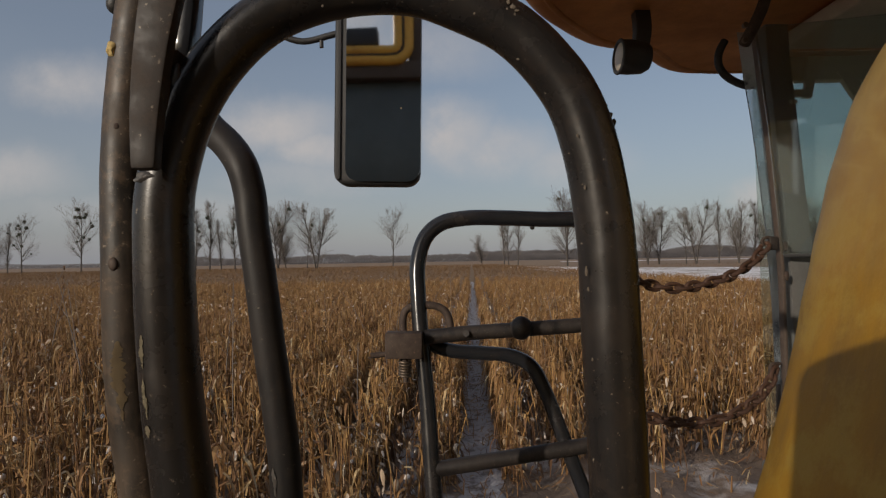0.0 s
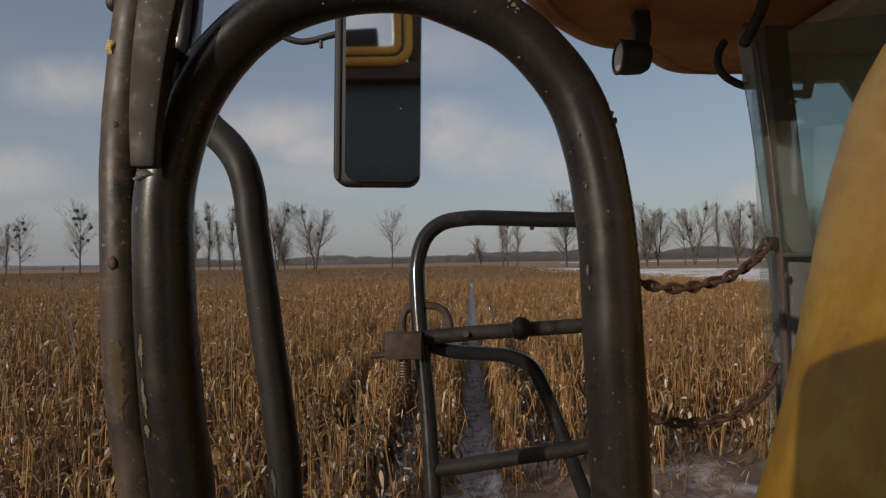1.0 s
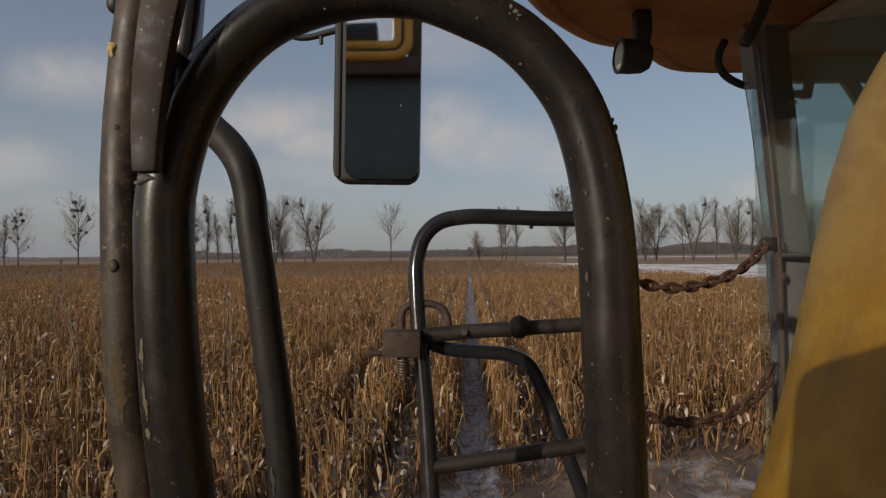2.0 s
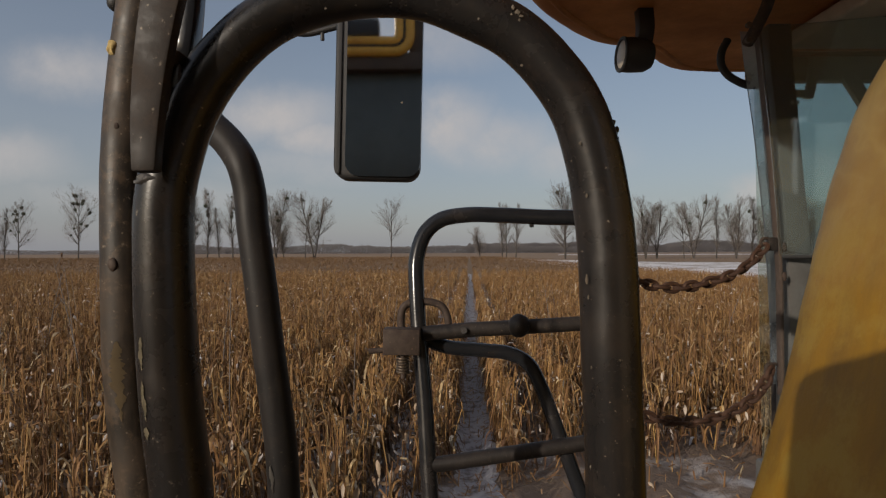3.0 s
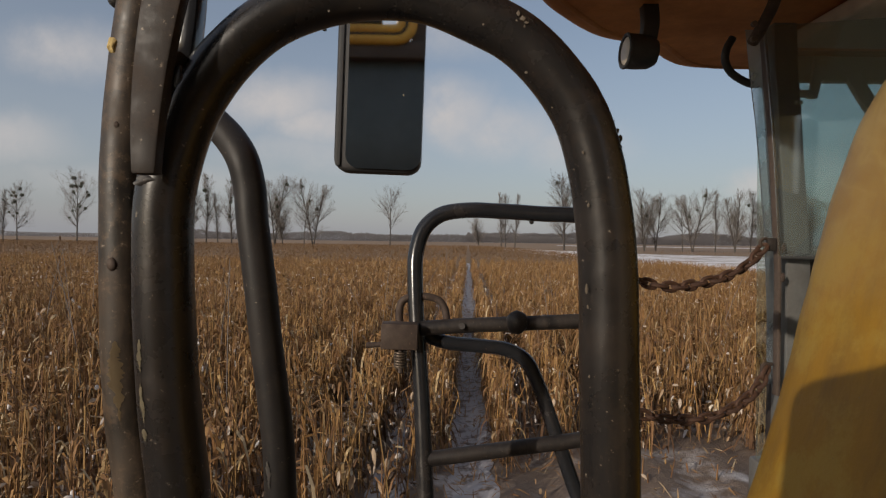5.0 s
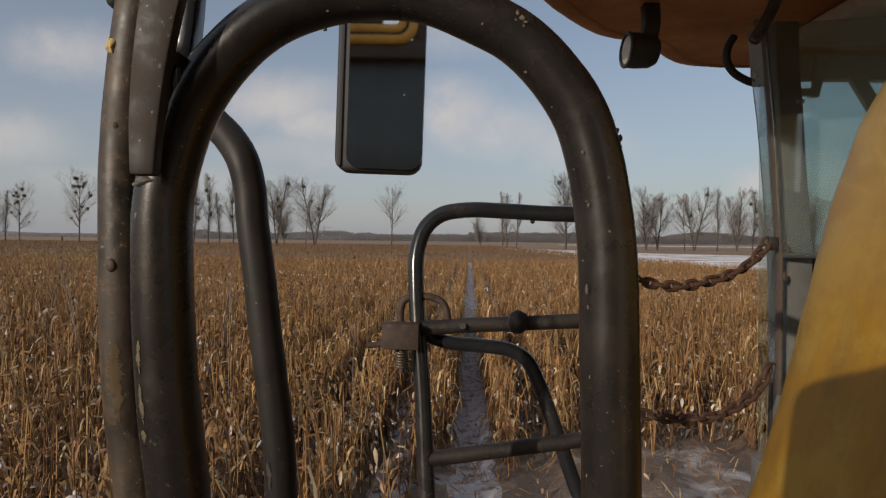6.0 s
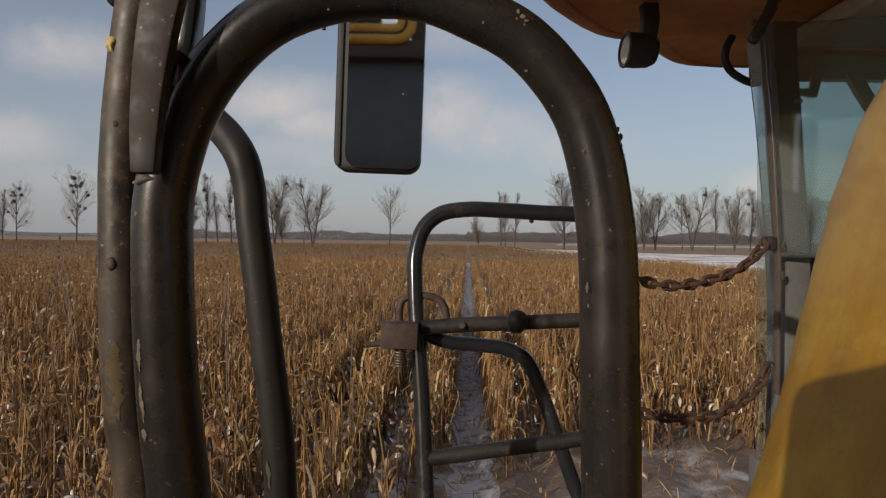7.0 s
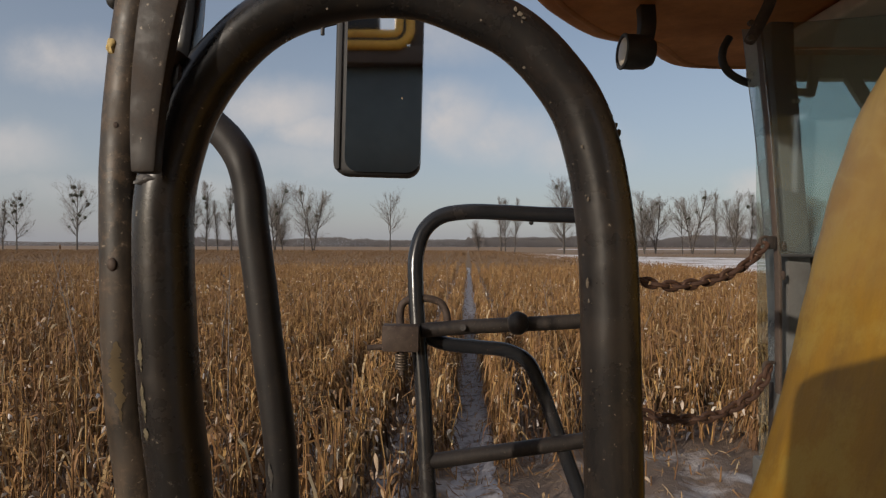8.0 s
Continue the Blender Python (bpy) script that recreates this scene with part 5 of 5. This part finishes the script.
part("visor_arm", flat_bar(local([(0.875, 1.380, 2.559), (0.883, 1.380, 2.593), (0.890, 1.380, 2.661)]), 0.022, 0.012), LINING, cab)
part("visor_bar", box((0.07, 0.012, 0.018), tuple(Vector((0.852, 1.380, 2.571)) - C), bevel=0.003), LINING, cab)
part("wiper_post", flat_bar(local([(1.035, 1.390, 2.528), (1.008, 1.390, 2.569), (0.974, 1.390, 2.623)]), 0.04, 0.015), LINING, cab)
for du in (0.0, 0.011):
    part("sticker", box((0.007, 0.001, 0.009), tuple(Vector((0.784, 1.290, 2.528)) - C + Vector((du, 0, 0))), bevel=0.0), LINING, cab)
part("strut", tube(local([(0.691, 1.200, 2.753), (0.674, 1.200, 2.700), (0.658, 1.220, 2.655), (0.657, 1.240, 2.643)]), 0.012, 12, 6), RUST, cab, "dark bolted strut below the roof")
for p in ((0.630, 1.190, 2.630), (0.631, 1.190, 2.661)):
    q = Vector(p) - C
    part("bolt", tube([q, q + Vector((0, -0.008, 0))], 0.006, 8, 2), STEEL, cab, "bright bolt head")
part("hinge", lump(0.0072, tuple(Vector((0.754, 1.275, 2.204)) - C), (0.7, 0.6, 1.5), 0.2), RUST, cab)
part("hinge", lump(0.0072, tuple(Vector((0.754, 1.275, 2.139)) - C), (0.7, 0.6, 1.5), 0.2), RUST, cab)
part("hose", tube(local([(0.674, 1.360, 2.694), (0.660, 1.360, 2.667), (0.658, 1.360, 2.638), (0.671, 1.360, 2.614), (0.693, 1.360, 2.598), (0.720, 1.360, 2.587), (0.752, 1.370, 2.590)]), 0.009, 12, 6), RUBBER, cab, "looped black rubber hose")

# ---- work lamp below the roof ----
lamp = thing("work_lamp", "round black work lamp with dusty lens under the roof", "work lamp", (0.440, 1.300, 2.638))
tilt = Vector((-0.99, -0.05, 0.03)).normalized()
body = [(0.034 * k, r) for k, r in ((1.05, 0.036), (1.0, 0.038), (0.4, 0.0385), (-0.5, 0.036), (-0.9, 0.028), (-1.0, 0.014))]
bm = bmesh.new()
rings = []
u = tilt.orthogonal().normalized()
v = tilt.cross(u)
for k, r in body:
    rings.append([bm.verts.new(tilt * k + (u * math.cos(a) + v * math.sin(a)) * r) for a in np.linspace(0, math.tau, 25)[:-1]])
for a, b in zip(rings, rings[1:]):
    for k in range(24):
        bm.faces.new((a[k], b[k], b[(k + 1) % 24], a[(k + 1) % 24]))
bm.faces.new(rings[-1][::-1])
bm.faces.new(rings[0])
bmesh.ops.recalc_face_normals(bm, faces=bm.faces)
part("body", bm, PLASTIC, lamp)
bm = bmesh.new()
bmesh.ops.create_uvsphere(bm, u_segments=20, v_segments=8, radius=0.031)
bm.transform(Matrix.Translation(tilt * 0.035) @ tilt.to_track_quat("Z", "Y").to_matrix().to_4x4() @ Matrix.Diagonal((1, 1, 0.16, 1)))
part("lens", bm, LENS, lamp, "dusty cream lamp lens")
bezel = [tuple(tilt * 0.036 + (u * math.cos(a) + v * math.sin(a)) * 0.0355) for a in np.linspace(0, math.tau, 25)]
part("bezel", tube(bezel, 0.0042, 8, 2, closed=True), RUBBER, lamp)
part("bracket", flat_bar([(0.012, 0, 0.02), (0.018, 0, 0.06), (0.02, 0.02, 0.13)], 0.035, 0.03), PLASTIC, lamp)


# ---- safety chains ----
def chain(name, points, label):
    """Links threaded on a hanging line, every other one turned."""
    top = thing(name, label, "chain", points[-1], "safety chains")
    line = smooth_path(points, 40)
    link_data = mesh_of("link", tube([(0.0085 * math.copysign(abs(math.cos(a)) ** 0.8, math.cos(a)), 0, 0.0165 * math.sin(a)) for a in np.linspace(0, math.tau, 13)], 0.0046, 8, 2, closed=True), CHAIN)
    start, travelled, count = line[0], 0.0, 0
    o = Vector(points[-1])
    for a, b in zip(line, line[1:]):
        travelled += (b - a).length
        if travelled > 0.0232:
            travelled = 0.0
            turn = (b - a).to_track_quat("Z", "Y").to_matrix().to_4x4()
            ob = new("link", link_data)
            ob.parent = top
            ob.matrix_basis = Matrix.Translation(b - o) @ turn @ pose(0, 0, 0, 0, 0, 90 * (count % 2) + random.uniform(-25, 25))
            count += 1
    return top


upper = chain("safety_chain", [(0.344, 1.180, 2.167), (0.376, 1.180, 2.146), (0.426, 1.190, 2.127), (0.483, 1.200, 2.120), (0.550, 1.220, 2.127), (0.620, 1.240, 2.145), (0.673, 1.260, 2.172), (0.717, 1.280, 2.211)], "rusty steel safety chain hung across the gap")
part("shackle", tube([(-0.009, 0, -0.005), (-0.012, 0, 0.006), (-0.003, 0, 0.013), (0.009, 0, 0.009), (0.01, 0, -0.005)], 0.0036, 10, 5), RUST, upper, "bent hook on the pillar")
part("lug", box((0.02, 0.012, 0.03), (0.012, 0.0, 0.0), bevel=0.003), GRIT, upper)
lower = chain("safety_chain", [(0.348, 1.180, 1.912), (0.379, 1.180, 1.875), (0.426, 1.190, 1.854), (0.489, 1.200, 1.842), (0.568, 1.220, 1.841), (0.638, 1.240, 1.861), (0.692, 1.260, 1.893), (0.727, 1.280, 1.932)], "rusty lower safety chain hung across the gap")
part("lug", tube([(0.012, 0.004, 0.012), (-0.01, 0.0, 0.01), (-0.012, 0, -0.014)], 0.004, 8, 4), RUST, lower)

# ---- yellow side cover ----
cover_ob = thing("side_cover", "faded yellow moulded side cover with scratches and dirt", "machine cover", (0.35, 0.5, 1.2))
o = Vector(cover_ob.location)
RIM = [(0.218, 0.500, 1.731), (0.234, 0.500, 1.853), (0.267, 0.500, 1.984), (0.289, 0.500, 2.054), (0.302, 0.500, 2.103), (0.316, 0.500, 2.166), (0.328, 0.500, 2.218), (0.339, 0.500, 2.257), (0.354, 0.500, 2.301), (0.383, 0.500, 2.355), (0.424, 0.500, 2.406), (0.487, 0.500, 2.445)]
SECTION = [(0.42, 0.4), (0.14, 0.12), (0.05, 0.03), (0.022, 0.012), (0.008, 0.003), (0.0, -0.008), (-0.003, -0.02), (-0.004, -0.05), (0.0, -0.1), (0.006, -0.18), (0.012, -0.28), (0.03, -0.42)]
line = smooth_path(RIM, 6)


def cover_shell(line, grow):
    bm = bmesh.new()
    rings = []
    for p in line:
        dent = 0.0025 * noise.noise(p * 9) + 0.0012 * noise.noise(p * 30)
        rings.append([bm.verts.new(p - o + Vector((dx - 0.007 - grow + dent, dy, -0.37 * dy + 0.003 * math.sin(dy * 70)))) for dx, dy in SECTION])
    for a, b in zip(rings, rings[1:]):
        for k in range(len(SECTION) - 1):
            bm.faces.new((a[k], a[k + 1], b[k + 1], b[k]))
    bmesh.ops.recalc_face_normals(bm, faces=bm.faces)
    bmesh.ops.solidify(bm, geom=bm.faces[:], thickness=0.004)
    return bm


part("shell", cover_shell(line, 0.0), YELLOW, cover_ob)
part("foot", box((0.5, 0.3, 0.12), (0.12, 0.1, 0.06), bevel=0.01), DECK, cover_ob)

# ---- the machine behind the deck ----
tank = thing("grain_tank", "yellow rounded grain tank above a dark rear window", "grain tank", (-0.475, -1.5, 1.2))


def bent_strip(z, radius, corner, end):
    """A rounded strip that runs along the front and turns up at its end."""
    turn = [(end - corner + corner * math.sin(w), 0.43, z + corner - corner * math.cos(w)) for w in np.linspace(0, math.pi / 2, 6)]
    return tube([(-0.45, 0.43, z), (-0.2, 0.43, z), (0.0, 0.43, z), *turn, (end, 0.43, z + corner + 0.2), (end, 0.43, z + corner + 0.45)], radius, 16, 5)


part("lower_rim", bent_strip(2.337, 0.033, 0.105, 0.258), TANK, tank, "bright yellow rounded rim")
part("rim_seal", bent_strip(2.3715, 0.0215, 0.075, 0.224), RUBBER, tank, "black rubber seal")
part("upper_rim", bent_strip(2.405, 0.033, 0.045, 0.189), TANK, tank)
part("hopper_lid", box((0.5, 0.1, 0.12), (-0.2, 0.38, 2.5), (0, -2, 0), bevel=0.01), PLASTIC, tank)
part("rim_post", box((0.16, 0.1, 0.75), (0.33, 0.36, 2.6), bevel=0.015), SHADED, tank, "corner post with brown shade in its colour")
part("rim_beam", box((0.9, 0.1, 0.12), (-0.05, 0.37, 2.28), bevel=0.015), SHADED, tank, "beam below the rim with brown shade in its colour")
part("rear_wall", box((1.6, 0.6, 2.3), (0.5, -0.12, 1.15), bevel=0.02), TANK, tank)
part("rear_window", box((1.3, 0.01, 1.02), (0.36, 0.33, 1.72), bevel=0.003), DARKGLASS, tank, "dark tinted rear window")

# ---- added unseen block on a pole, shaped to shadow the side cover ----
clamp = thing("mounting_clamp", "added unseen black block on a pole that shadows the side cover", "clamp", (-0.103, -0.1, 1.2))
part("caster_body", box((0.112, 0.05, 0.2), (-0.026, 0.035, 1.013), bevel=0.024, segments=4), PLASTIC, clamp)
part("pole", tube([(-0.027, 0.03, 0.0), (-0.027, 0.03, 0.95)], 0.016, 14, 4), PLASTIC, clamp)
